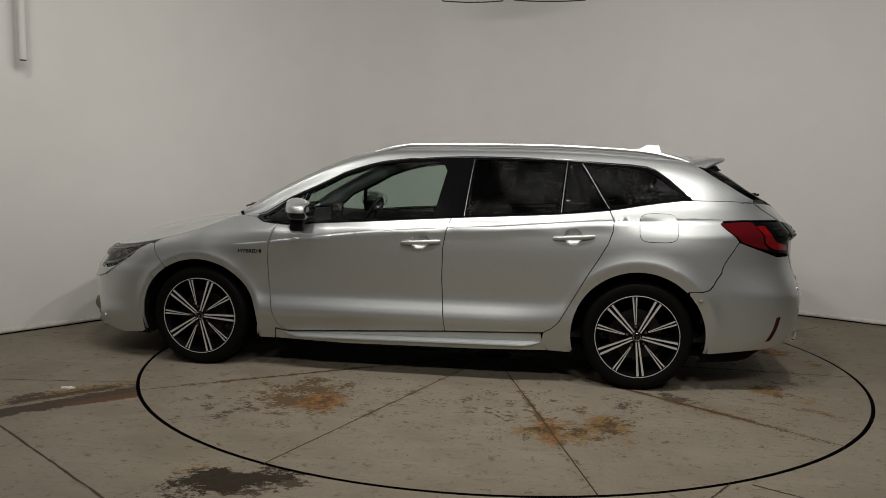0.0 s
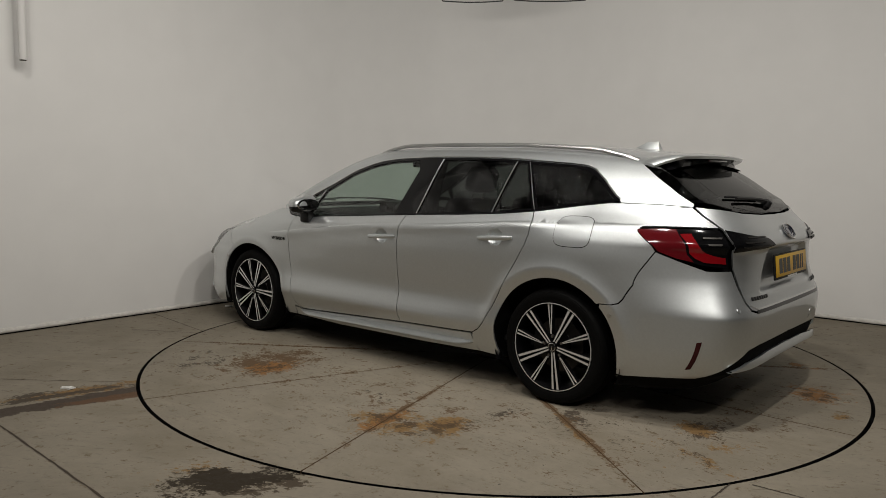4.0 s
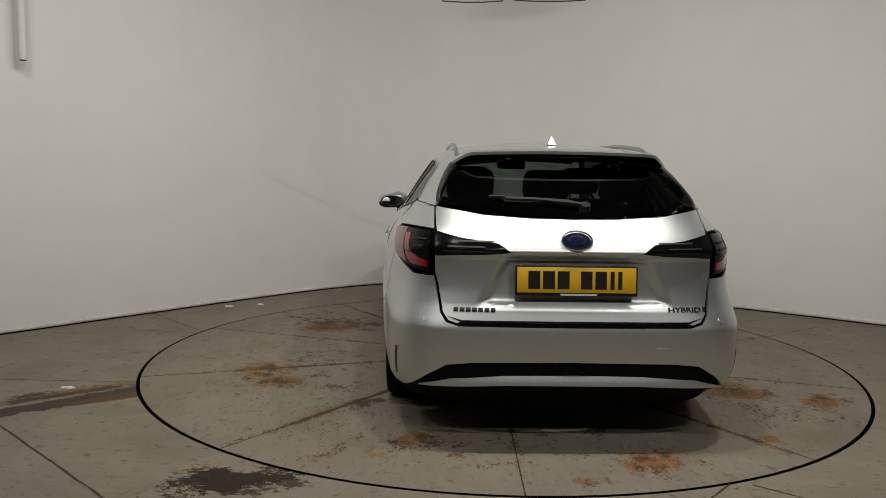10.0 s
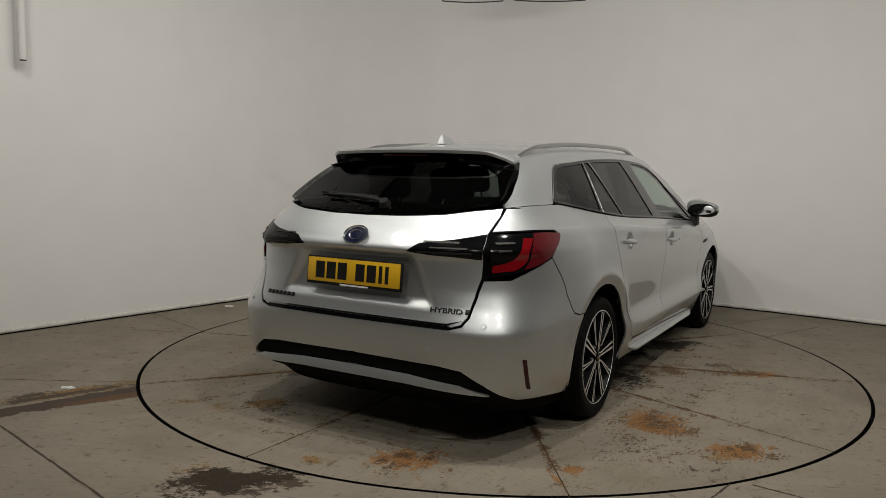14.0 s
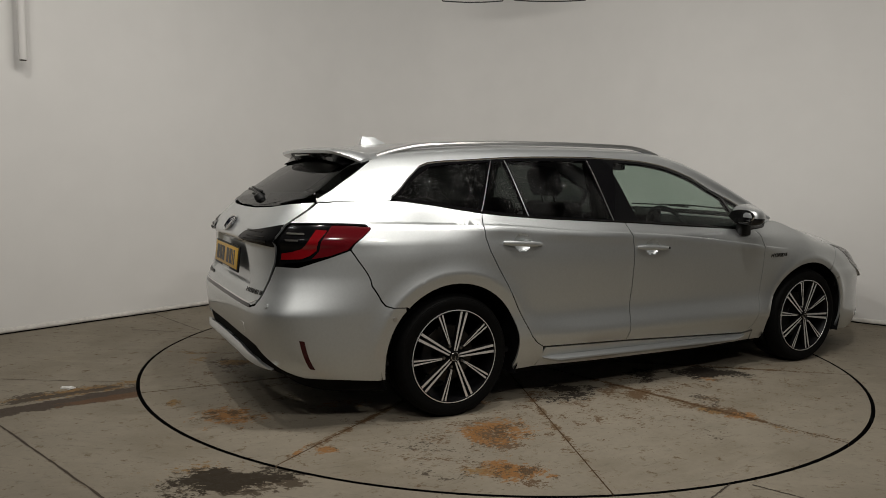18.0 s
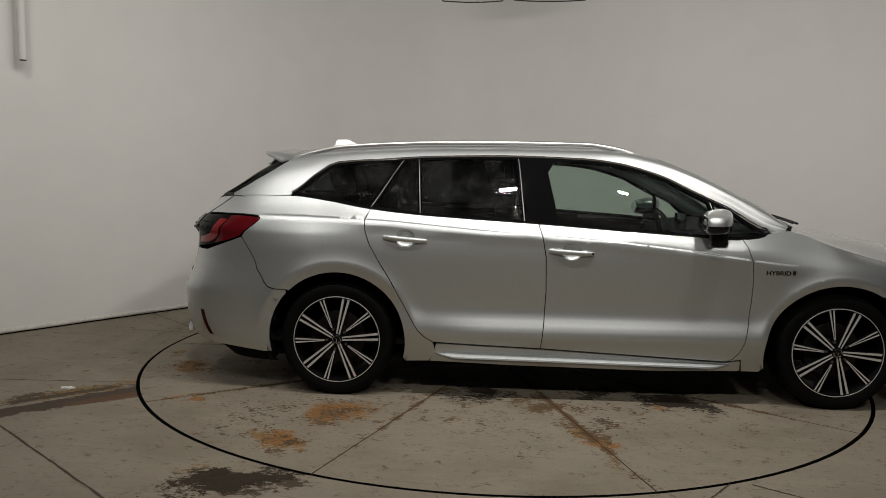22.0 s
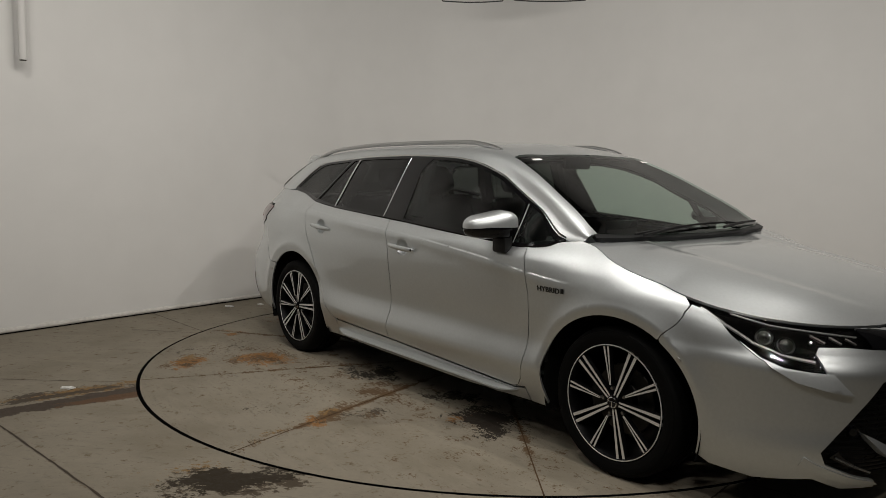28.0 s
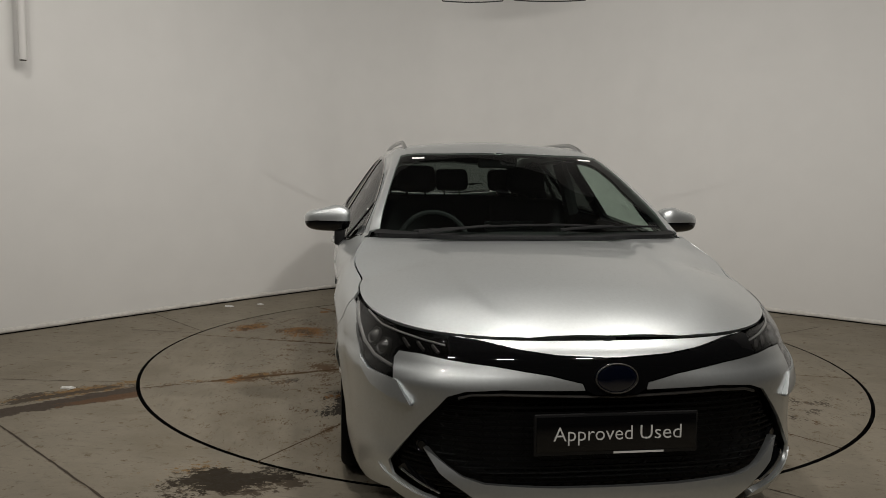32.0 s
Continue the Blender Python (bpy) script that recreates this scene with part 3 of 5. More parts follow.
def panel(name, loops, surf, mat, parent, label="", step=.03, thick=.010, lift=0.0, gap=.0025, out_from=(0, 0, .6), right=False, inner=True, finer=(), lines=()):
    """A panel of skin: the outline (and holes) in the surface's own two coordinates."""
    rings = [shrink(dense(l, step), gap if k == 0 else -gap) for k, l in enumerate(loops)]
    pts, edges = [], []
    for r in rings:
        s = len(pts)
        pts += r
        edges += [(s + i, s + (i + 1) % len(r)) for i in range(len(r))]
    b = np.array(rings[0])
    gx, gy = np.arange(b[:, 0].min(), b[:, 0].max(), step), np.arange(b[:, 1].min(), b[:, 1].max(), step)
    grid = np.array([(u + (step / 2 if k % 2 else 0), v) for k, v in enumerate(gy) for u in gx]).reshape(-1, 2)
    for cu, cv, rad, st in finer:
        w = int(rad / st)
        grid = grid[np.hypot(grid[:, 0] - cu, grid[:, 1] - cv) > rad]
        grid = np.concatenate([grid, [(cu + (i + (.5 if j % 2 else 0)) * st, cv + j * st) for i in range(-w, w + 1) for j in range(-w, w + 1) if math.hypot(i, j) <= w]])
    if len(lines):
        ln = np.array(lines)
        near = np.zeros(len(grid), bool)
        for q in ln[::2]:
            near |= np.hypot(grid[:, 0] - q[0], grid[:, 1] - q[1]) < .012
        grid = np.concatenate([grid[~near], ln])
    keep = inside(grid, rings[0])
    for r in rings[1:]:
        keep &= ~inside(grid, r)
    grid = grid[keep]
    if len(grid):
        bd = np.array(pts)
        far = np.min(np.hypot(grid[:, None, 0] - bd[None, :, 0], grid[:, None, 1] - bd[None, :, 1]), axis=1) > min(step * .4, .008)
        grid = grid[far]
    v2, _, f2, _, _, _ = delaunay_2d_cdt([Vector(p) for p in pts] + [Vector(p) for p in grid], edges, [], 0, 1e-6)
    v2 = np.array([tuple(v) for v in v2])
    f2 = np.array([tuple(f) for f in f2])
    c = v2[f2].mean(1)
    ok = inside(c, rings[0])
    for r in rings[1:]:
        ok &= ~inside(c, r)
    f2 = f2[ok]
    h = 1e-3
    P = surf(v2[:, 0], v2[:, 1])
    du, dv = surf(v2[:, 0] + h, v2[:, 1]) - surf(v2[:, 0] - h, v2[:, 1]), surf(v2[:, 0], v2[:, 1] + h) - surf(v2[:, 0], v2[:, 1] - h)
    N = np.cross(du, dv)
    N /= np.maximum(np.linalg.norm(N, axis=1), 1e-12)[:, None]
    away = P - np.array(out_from)
    away[:, 0] *= .25
    if np.sum(np.sign((N * away).sum(1))) < 0:
        N = -N
    if right:
        P[:, 1] *= -1
        N[:, 1] *= -1
    P = P + N * lift
    t = P[f2]
    fn = np.cross(t[:, 1] - t[:, 0], t[:, 2] - t[:, 0])
    flip = (fn * N[f2].mean(1)).sum(1) < 0
    f2[flip] = f2[flip][:, ::-1]
    n = len(P)
    verts = [P]
    faces = [tuple(f) for f in f2.tolist()]
    count = {}
    for f in faces:
        for i in range(3):
            e = (f[i], f[(i + 1) % 3])
            count[e] = count.get(e, 0) + 1
    border = [e for e in count if (e[1], e[0]) not in count]
    Q = P - N * thick
    verts += [P, Q]
    faces += [(n + b, n + a, 2 * n + a, 2 * n + b) for a, b in border]
    if inner:
        verts.append(Q)
        faces += [(f[2] + 3 * n, f[1] + 3 * n, f[0] + 3 * n) for f in f2.tolist()]
    V = np.concatenate(verts)
    used = np.unique(np.concatenate([np.array(f) for f in faces]))
    slot = np.full(len(V), -1)
    slot[used] = np.arange(len(used))
    me = mesh_of(name, V[used], [tuple(int(slot[i]) for i in f) for f in faces], mat)
    nv = np.empty(len(used) * 3, dtype=np.float32)
    me.vertex_normals.foreach_get("vector", nv)
    nv = nv.reshape(-1, 3)
    for start, sgn in ((0, 1), (3 * n, -1)):
        k = np.nonzero((used >= start) & (used < start + n))[0]
        true = sgn * N[used[k] - start]
        ok = (true * nv[k]).sum(1) > .5
        nv[k[ok]] = true[ok]
    me.normals_split_custom_set_from_vertices([tuple(v) for v in nv.tolist()])
    return put(name, me, parent, label)


def both(name, loops, surf, mat, parent, label="", **kw):
    return [panel(name, loops, surf, mat, parent, label, right=r, **kw) for r in (False, True)]


def mirror(loop):
    """Close half an outline (from the middle out and back) with its mirror image."""
    return loop + [(-u, v) for u, v in loop[::-1]]


def L(*pts):
    return [at_x(x, z) for x, z in pts]


def N_(*pts):
    return [at_nose(y, z) for y, z in pts]


def R_(*pts):
    return [at_tail(y, z) for y, z in pts]


def Rx(*pts):
    return [(A_END - at_x(x, z)[0], z) for x, z in pts]


def arch(hx, a0, a1, rx, rz, n=26):
    """Points of a wheel arch, by angle from the front."""
    return [(hx + rx * math.cos(radians(a0 + (a1 - a0) * i / n)), HUB_Z + rz * math.sin(radians(a0 + (a1 - a0) * i / n))) for i in range(n + 1)]


def belt_line(x0, x1, n=20, dz=0.0):
    return [(x0 + (x1 - x0) * i / n, float(belt(x0 + (x1 - x0) * i / n)) + dz) for i in range(n + 1)]


car = thing("estate_car", "wet silver-grey metallic estate car parked on the turntable", "car")
CX, CY = -.4641, .1798

FRONT_GAP = [(.825, .914), (.845, .87), (.868, .80), (.879, .70), (.878, .583), (.868, .45), (.852, .366), (.83, .30), (.80, .262), (.76, .247)]
B_GAP = [(-.23, .297), (-.215, .45), (-.208, .604), (-.214, .80), (-.232, .90), (-.255, .974)]
REAR_GAP = [(-1.174, 1.037), (-1.197, .98), (-1.192, .92), (-1.169, .853), (-1.12, .765), (-1.054, .66), (-1.0, .56), (-.946, .464), (-.90, .385), (-.86, .345), (-.814, .318)]
CREASE = [(at_x(float(x), float(crease_z(x)))[0], float(crease_z(x)) + d) for x in np.linspace(1.1, -1.9, 130) for d in (-.03, 0, .0055, .0115)]
for hx, top in ((HUB_F, .400), (HUB_R, .430)):
    CREASE += [at_x(hx + (top + .015) * k * math.cos(t), HUB_Z + top * k * math.sin(t)) for t in np.linspace(-.1, math.pi + .1, 110) for k in (.965, 1.0, 1.035, 1.075)]
CREASE += [at_x(float(x), .247 + .0451 * (.76 - float(x)) + d) for x in np.linspace(.74, -.80, 130) for d in (.0125, .03)]
CREASE_REAR = [(A_END - a, z) for a, z in CREASE] + [(a - A_END, z) for a, z in CREASE]
door_f = L(*FRONT_GAP, *B_GAP, *belt_line(-.25, .80))
door_r = L(*B_GAP, *belt_line(-.27, -1.16), *REAR_GAP)
doors_f = both("front_door", [door_f], low, PAINT, car, finer=[(*at_x(-.078, .834), .062, .006)], lines=CREASE)
doors_r = both("rear_door", [door_r], low, PAINT, car, finer=[(*at_x(-.970, .886), .062, .006)], lines=CREASE)
FA, RA = (.388, .362), (.378, .375)
fender = L(*FRONT_GAP[::-1], *belt_line(.84, 1.05, 8), *[(float(v), float(hood_edge_z(v))) for v in np.linspace(1.08, 1.63, 24)], (1.665, .765), (1.655, .74), (1.60, .66), (1.568, .622),
           *arch(HUB_F, 57, 196, *FA), (.955, .19), (.86, .19), (.845, .262))
both("front_wing", [fender], low, PAINT, car, lines=CREASE, gap=.0014)
quarter = L(*REAR_GAP[::-1], *belt_line(-1.19, -1.95, 20)) + [(A_END - b, z) for b, z in R_((.66, 1.088), (.620, 1.091), (.621, 1.054), (.620, .993), (.68, .995))] + \
    L((-1.92, .995), (-1.81, .99), (-1.80, .982), (-1.84, .93), (-1.895, .875), (-1.86, .82), (-1.80, .70), (-1.755, .625), (-1.735, .602), (-1.70, .592), (-1.628, .588),
      *arch(HUB_R, 135, -15, *RA)[::1], (-.972, .195), (-.84, .20), (-.80, .262))
both("rear_wing", [quarter], low, PAINT, car, lines=CREASE)
sill = L((.845, .256), (.76, .241), (-.23, .292), (-.80, .312), (-.81, .262), (-.84, .20), (-.4, .185), (.4, .175), (.855, .19))
both("sill_panel", [sill], low, PAINT, car)
for r in (False, True):
    bm = bmesh.new()
    rows = []
    for x in np.linspace(.81, -.82, 60):
        k = min(1, (.81 - x) / .12, (x + .82) / .12) ** .6 if -.82 < x < .81 else 0
        zt = .240 + .022 * (.81 - x) / 1.63
        w0 = float(width(x, zt)) - .014
        prof = [(w0, zt + .002), (w0 + .018 * k, zt - .004), (w0 + .042 * k, zt - .020 * k), (w0 + .044 * k, zt - .028 * k), (w0 + .028 * k, zt - .042 * k), (w0 - .02, zt - .046 * k)]
        rows.append([bm.verts.new((x, -y if r else y, z)) for y, z in prof])
    for a, b in zip(rows, rows[1:]):
        for q in range(5):
            bm.faces.new((a[q], b[q], b[q + 1], a[q + 1]))
    bmesh.ops.recalc_face_normals(bm, faces=bm.faces)
    part("sill_strip", bm, PAINT, car, "bright ledge along the sill")

# bumpers and tailgate
rear_half = R_((0, .582), (.52, .585), (.565, .598), (.590, .635), (.605, .715), (.622, .79)) + Rx((-2.12, .79), (-1.99, .838), (-1.895, .873), (-1.86, .82), (-1.80, .70), (-1.755, .625), (-1.735, .602), (-1.70, .592), (-1.63, .588),
            *arch(HUB_R, 137, 193, *RA, n=14), (-1.755, .228), (-1.95, .25)) + R_((.745, .262), (.70, .30), (.65, .345), (.56, .402), (.45, .414), (0, .418))
panel("rear_bumper", [mirror(rear_half)], rear, PAINT, car, step=.025, lines=CREASE_REAR)
gate_half = R_((0, 1.046), (.2, 1.049), (.4, 1.061), (.52, 1.08), (.612, 1.092), (.617, 1.054), (.612, .986), (.622, .93), (.620, .88), (.617, .80), (.598, .715), (.583, .635), (.560, .603), (.522, .591), (0, .588))
gate = panel("tailgate", [mirror(gate_half)], rear, PAINT, car, step=.018)
insert = R_((0, .416), (.45, .412), (.56, .40), (.65, .343), (.70, .298), (.745, .26), (.70, .245), (.5, .255), (0, .262))
panel("rear_diffuser", [mirror(insert)], rear, LINER, car, "black lower bumper insert", lift=-.012, gap=0)
lip = R_((0, .360), (.3, .357), (.55, .341), (.685, .303), (.55, .308), (.3, .316), (0, .316))
panel("rear_bumper_lip", [mirror(lip)], lambda b, z: rear(b, z) - np.stack([.55 * np.clip(.36 - z, 0, .06), 0 * z, 0 * z], -1), PAINT, car, "silver bumper lip", lift=.004, thick=.02, gap=0, step=.01)

# nose
hood_loop = [(2.199, .0), (2.196, .05)] + [(float(x), float(np.interp(x, _hx, _hy)) - .003) for x in np.linspace(2.192, 1.12, 46)] + [(1.115, .70), (1.16, .55), (1.21, .3), (1.225, 0)]
hood_loop = hood_loop + [(x, -y) for x, y in hood_loop[::-1] if y]
panel("bonnet", [hood_loop], hood, PAINT, car, out_from=(1.6, 0, 0), thick=.012, step=.02)
panel("nose_panel", [mirror(N_((0, .7165), (.3, .7165), (.504, .719), (.405, .708), (.30, .691), (.18, .677), (0, .667)))], low, PAINT, car)
STRIP_LOW = [(.107, .597), (.208, .621), (.384, .646), (.526, .657), (.604, .665), (.672, .663)]
HL_LOW = [(2.012, .592), (1.913, .624), (1.83, .682), (1.722, .755)]
corner = N_((.098, .573), *STRIP_LOW, (.688, .64), (.695, .580)) + L(*HL_LOW, (1.665, .768), (1.655, .74), (1.60, .66), (1.568, .622), *arch(HUB_F, 55, -17, *FA, n=16), (1.77, .182), (1.92, .168)) + \
    N_((.70, .20), (.62, .165), (.50, .165), (.52, .195), (.61, .222), (.692, .262), (.706, .305), (.61, .45), (.53, .548), (.475, .568), (.36, .577))
both("front_bumper_corner", [corner], low, PAINT, car, step=.025, lines=CREASE, gap=.0014)
panel("grille_backing", [mirror(N_((0, .60), (.52, .60), (.6, .55), (.73, .31), (.71, .25), (.6, .19), (.4, .15), (0, .15)))], low, BLACK, car, lift=-.07, gap=0)
chin = N_((0, .276), (.19, .278), (.42, .290), (.486, .308), (.55, .347), (.60, .378), (.555, .312), (.47, .258), (.362, .192), (.197, .168), (0, .165))
panel("chin_spoiler", [mirror(chin)], lambda a, z: low(a, z) + np.stack([.32 * np.clip(.37 - z, 0, .21), 0 * z, 0 * z], -1), PAINT, car, "silver lower lip of the grille", lift=.004, thick=.03, gap=0, step=.025)

# greenhouse
K = 1.2
upk = lambda x, s: up(x, s / K)
UZ = lambda *pts: [(x, up_z(x, z)[1] * K) for x, z in pts]
UY = lambda *pts: [(x, up_y(x, y)[1] * K) for x, y in pts]
scr_half = UY((1.235, 0), (1.22, .3), (1.165, .55), (1.10, .69), (1.0, .672), (.8, .628), (.6, .583), (.43, .547), (.422, .50), (.445, .30), (.46, 0))
both_half = lambda half: half + [(x, 2 * K - s) for x, s in half[::-1]]
panel("windscreen", [both_half(scr_half)], upk, GLASS_SCREEN, car, "clear wet windscreen", step=.05, thick=.005, out_from=(0, 0, .3), inner=False)
roof_half = UY((.46, 0), (.445, .30), (.422, .50), (.43, .547), (.40, .541), (.315, .515)) + UY((.1, .50), (-.4, .49), (-1.0, .48), (-1.5, .465), (-1.68, .46), (-1.685, .40), (-1.69, .2), (-1.69, 0))
panel("roof", [both_half(roof_half)], upk, PAINT, car, step=.05, out_from=(0, 0, .3))
RAIL_TOP = [(1.10, .69), (1.0, .672), (.8, .628), (.6, .583), (.40, .541), (.315, .515), (.1, .50), (-.4, .49), (-1.0, .48), (-1.5, .465), (-1.68, .46)]
GLASS_R = [(-1.69, .542), (-1.763, .572), (-1.86, .598), (-1.956, .614), (-1.995, .612)]
DLO_TOP = [(.985, .956), (.786, 1.066), (.637, 1.136), (.454, 1.226), (.255, 1.288), (.034, 1.321), (-.225, 1.331), (-.363, 1.334), (-.756, 1.328), (-1.014, 1.315), (-1.287, 1.297), (-1.39, 1.286), (-1.44, 1.268), (-1.52, 1.21), (-1.61, 1.13), (-1.638, 1.115)]
DLO_BOT = [(-1.61, 1.104), (-1.474, 1.088), (-1.167, 1.041), (-.876, 1.014), (-.24, .977), (-.112, .970), (.588, .925), (.768, .913), (.93, .923), (.975, .944)]
frame_side = UZ((1.05, .953), *DLO_TOP[:1]) + UZ(*DLO_TOP[1:]) + UZ((-1.65, 1.104)) + UZ(*[(x, float(belt(x)) + .002) for x in np.linspace(-1.7, -1.995, 7)]) + UY(*GLASS_R[::-1]) + UY(*RAIL_TOP[::-1])
both("roof_pillar_frame", [frame_side], upk, PAINT, car, "silver pillars and roof edge", step=.04, out_from=(0, 0, .3), gap=-.003, lift=-.0006)
side_glass = {
    "front_quarter_window": (GLASS_CLEAR, UZ((.955, .950), (.80, 1.048), (.70, 1.096), (.735, .925), (.768, .923), (.92, .931))),
    "front_door_window": (GLASS_CLEAR, UZ((.67, 1.10), (.454, 1.212), (.255, 1.274), (.034, 1.307), (-.16, 1.315), (-.20, 1.25), (-.145, .982), (.588, .934), (.715, .925))),
    "rear_door_window": (GLASS_DARK, UZ((-.375, 1.32), (-.756, 1.315), (-.915, 1.307), (-.887, 1.024), (-.34, .993))),
    "rear_fixed_window": (GLASS_DARK, UZ((-.935, 1.306), (-.995, 1.304), (-1.155, 1.052), (-.907, 1.025))),
    "quarter_window": (GLASS_DARK, UZ((-1.025, 1.302), (-1.287, 1.284), (-1.38, 1.272), (-1.43, 1.25), (-1.51, 1.195), (-1.595, 1.125), (-1.60, 1.117), (-1.474, 1.10), (-1.19, 1.057))),
}
for nm, (mt, lp) in side_glass.items():
    both(nm, [lp], upk, mt, car, "wet side glass with water drops", step=.05, thick=.004, lift=-.004, gap=0, out_from=(0, 0, .3), inner=False)
trim_loop = UZ(*DLO_TOP, *DLO_BOT)
both("window_surround", [trim_loop] + [lp for _, lp in side_glass.values()], upk, BLACK_GLOSS, car, "gloss black window surround", step=.05, thick=.02, gap=0, out_from=(0, 0, .3))
rg = UY((-1.70, 0), (-1.70, .2), (-1.695, .40), *GLASS_R, (-2.07, .545), (-2.125, .45), (-2.16, .30), (-2.18, .12), (-2.183, 0))
panel("rear_window", [both_half(rg)], upk, GLASS_REAR, car, "dark wet rear window", step=.05, thick=.005, out_from=(-1.6, 0, .6), inner=False)


# ---- wheels ----
def spoke(bm, r0, r1, y0, y1, w0, w1, c0, c1, t0=.105, t1=.108, depth=.022):
    """A flat-faced bar from r0 to r1 along x, its middle going sideways from c0 to c1, its width from w0 to w1."""
    vs = []
    for r, y, w, c in ((r0, t0, w0, c0), (r1, t1, w1, c1)):
        vs.append([bm.verts.new(p) for p in ((r, y, c - w / 2), (r, y, c + w / 2), (r, y - depth, c + w / 2 + .003), (r, y - depth, c - w / 2 - .003))])
    a, b = vs
    for k in range(4):
        bm.faces.new((a[k], a[(k + 1) % 4], b[(k + 1) % 4], b[k])).material_index = 1 if k else 0
    bm.faces.new(a[::-1]), bm.faces.new(b)


def wheel_parts():
    out = {}
    bm = bmesh.new()
    lathe(bm, [(.222, -.10), (.25, -.112), (.29, -.114), (.306, -.104), (.315, -.075)] +
          [(.317, -.06), (.317, -.034), (.311, -.033), (.311, -.028), (.317, -.027), (.317, -.003), (.311, -.002), (.311, .003), (.317, .004), (.317, .027), (.311, .028), (.311, .033), (.317, .034), (.316, .066),
           (.312, .085), (.304, .103), (.295, .1105), (.291, .1105), (.289, .113), (.268, .1165), (.264, .1155), (.246, .1135), (.238, .1115), (.232, .108), (.228, .10)], 72)
    out["tyre"] = bm, RUBBER, "black rubber tyre with moulded sidewall"
    bm = bmesh.new()
    lathe(bm, [(.226, .106), (.2275, .111), (.222, .1115), (.2195, .107), (.212, .085), (.203, .03), (.203, -.1)], 72)
    out["rim"] = bm, RIM_BLACK, "gloss black alloy rim barrel"
    bm = bmesh.new()
    lathe(bm, [(.2280, .1085), (.2282, .1122), (.2245, .1126), (.2235, .1095)], 72)
    out["rim_edge"] = bm, ALLOY, "bright machined rim edge"
    bm = bmesh.new()
    lathe(bm, [(.001, .089), (.05, .088), (.078, .078), (.085, .05)], 40)
    out["hub"] = bm, RIM_BLACK, "gloss black hub behind the spokes"
    bm = bmesh.new()
    lathe(bm, [(.001, .112), (.026, .111), (.030, .107), (.031, .09)], 32)
    out["hub_cap"] = bm, BLACK_GLOSS, "dark centre cap"
    bm = bmesh.new()
    lathe(bm, [(.019, .1125), (.021, .1145), (.0235, .1125)], 32)
    tube(bm, [(-.017, .113, .004), (.017, .113, .004)], .0017, 6), tube(bm, [(0, .113, .004), (0, .113, -.018)], .0017, 6)
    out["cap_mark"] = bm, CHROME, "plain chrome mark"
    return out


WHEEL_MESH = {}
for nm, (bm, mt, lb) in wheel_parts().items():
    for v in bm.verts:
        r = math.hypot(v.co.x, v.co.z)
        if nm in ("rim", "rim_edge"):
            v.co.x, v.co.z = v.co.x * 1.055, v.co.z * 1.055
        elif nm == "tyre":
            k = (.317 - (.317 - r) * .86) / r
            v.co.x, v.co.z = v.co.x * k, v.co.z * k
    o = part(nm, bm, mt, None, lb)
    WHEEL_MESH[nm] = (o.data, lb)
    bpy.data.objects.remove(o)
bm = bmesh.new()
for sgn in (1, -1):
    spoke(bm, .028, .2335, 0, 0, .008, .0135, sgn * .0068, sgn * .0155 + .004)
o = part("double_spoke", bm, ALLOY, None, smooth_angle=30)
o.data.materials.append(RIM_BLACK)
DOUBLE = o.data
bpy.data.objects.remove(o)
bm = bmesh.new()
for sgn in (1, -1):
    spoke(bm, .070, .2335, 0, 0, .004, .0095, sgn * .0025, sgn * .0100 + .012)
o = part("single_spoke", bm, ALLOY, None, smooth_angle=30)
o.data.materials.append(RIM_BLACK)
SINGLE = o.data
bpy.data.objects.remove(o)
bm = bmesh.new()
lathe(bm, [(.001, .100), (.007, .100), (.0085, .097), (.0085, .075)], 6)
o = part("wheel_nut", bm, STEEL, None)
NUT = o.data
bpy.data.objects.remove(o)
bm = bmesh.new()
lathe(bm, [(.07, .035), (.075, .03), (.145, .03), (.148, .027), (.148, .008), (.07, .008)], 48)
o = part("brake_disc", bm, BRAKE, None, "worn grey brake disc")
DISC = o.data
bpy.data.objects.remove(o)


def wheel_at(x, side, spin):
    w = new("wheel")
    w.parent = car
    w.matrix_local = pose(x, side * .745, HUB_Z, 0, 0, 0 if side > 0 else 180)
    tagged(w, "black and machined alloy wheel with ten spokes")
    for nm, (me, lb) in WHEEL_MESH.items():
        put(nm, me, w, lb)
    for k in range(5):
        put("spoke", DOUBLE, w).matrix_local = pose(0, 0, 0, 0, spin - 72 * k, 0)
        put("spoke", SINGLE, w).matrix_local = pose(0, 0, 0, 0, spin - 36 - 72 * k, 0)
        put("wheel_nut", NUT, w, "steel wheel nut").matrix_local = pose(.056 * math.cos(radians(72 * k + 36 - spin)), 0, .056 * math.sin(radians(72 * k + 36 - spin)))
    put("brake_disc", DISC, w, "worn grey brake disc")
    bm = bmesh.new()
    lathe(bm, [(.10, .05), (.155, .05), (.16, .045), (.16, 0), (.10, 0)], 10, start=-35, sweep=60)
    part("brake_calliper", bm, BLACK, w)
    return w


wheels = [wheel_at(HUB_F, 1, 35), wheel_at(HUB_F, -1, 32), wheel_at(HUB_R, 1, 26), wheel_at(HUB_R, -1, 42)]

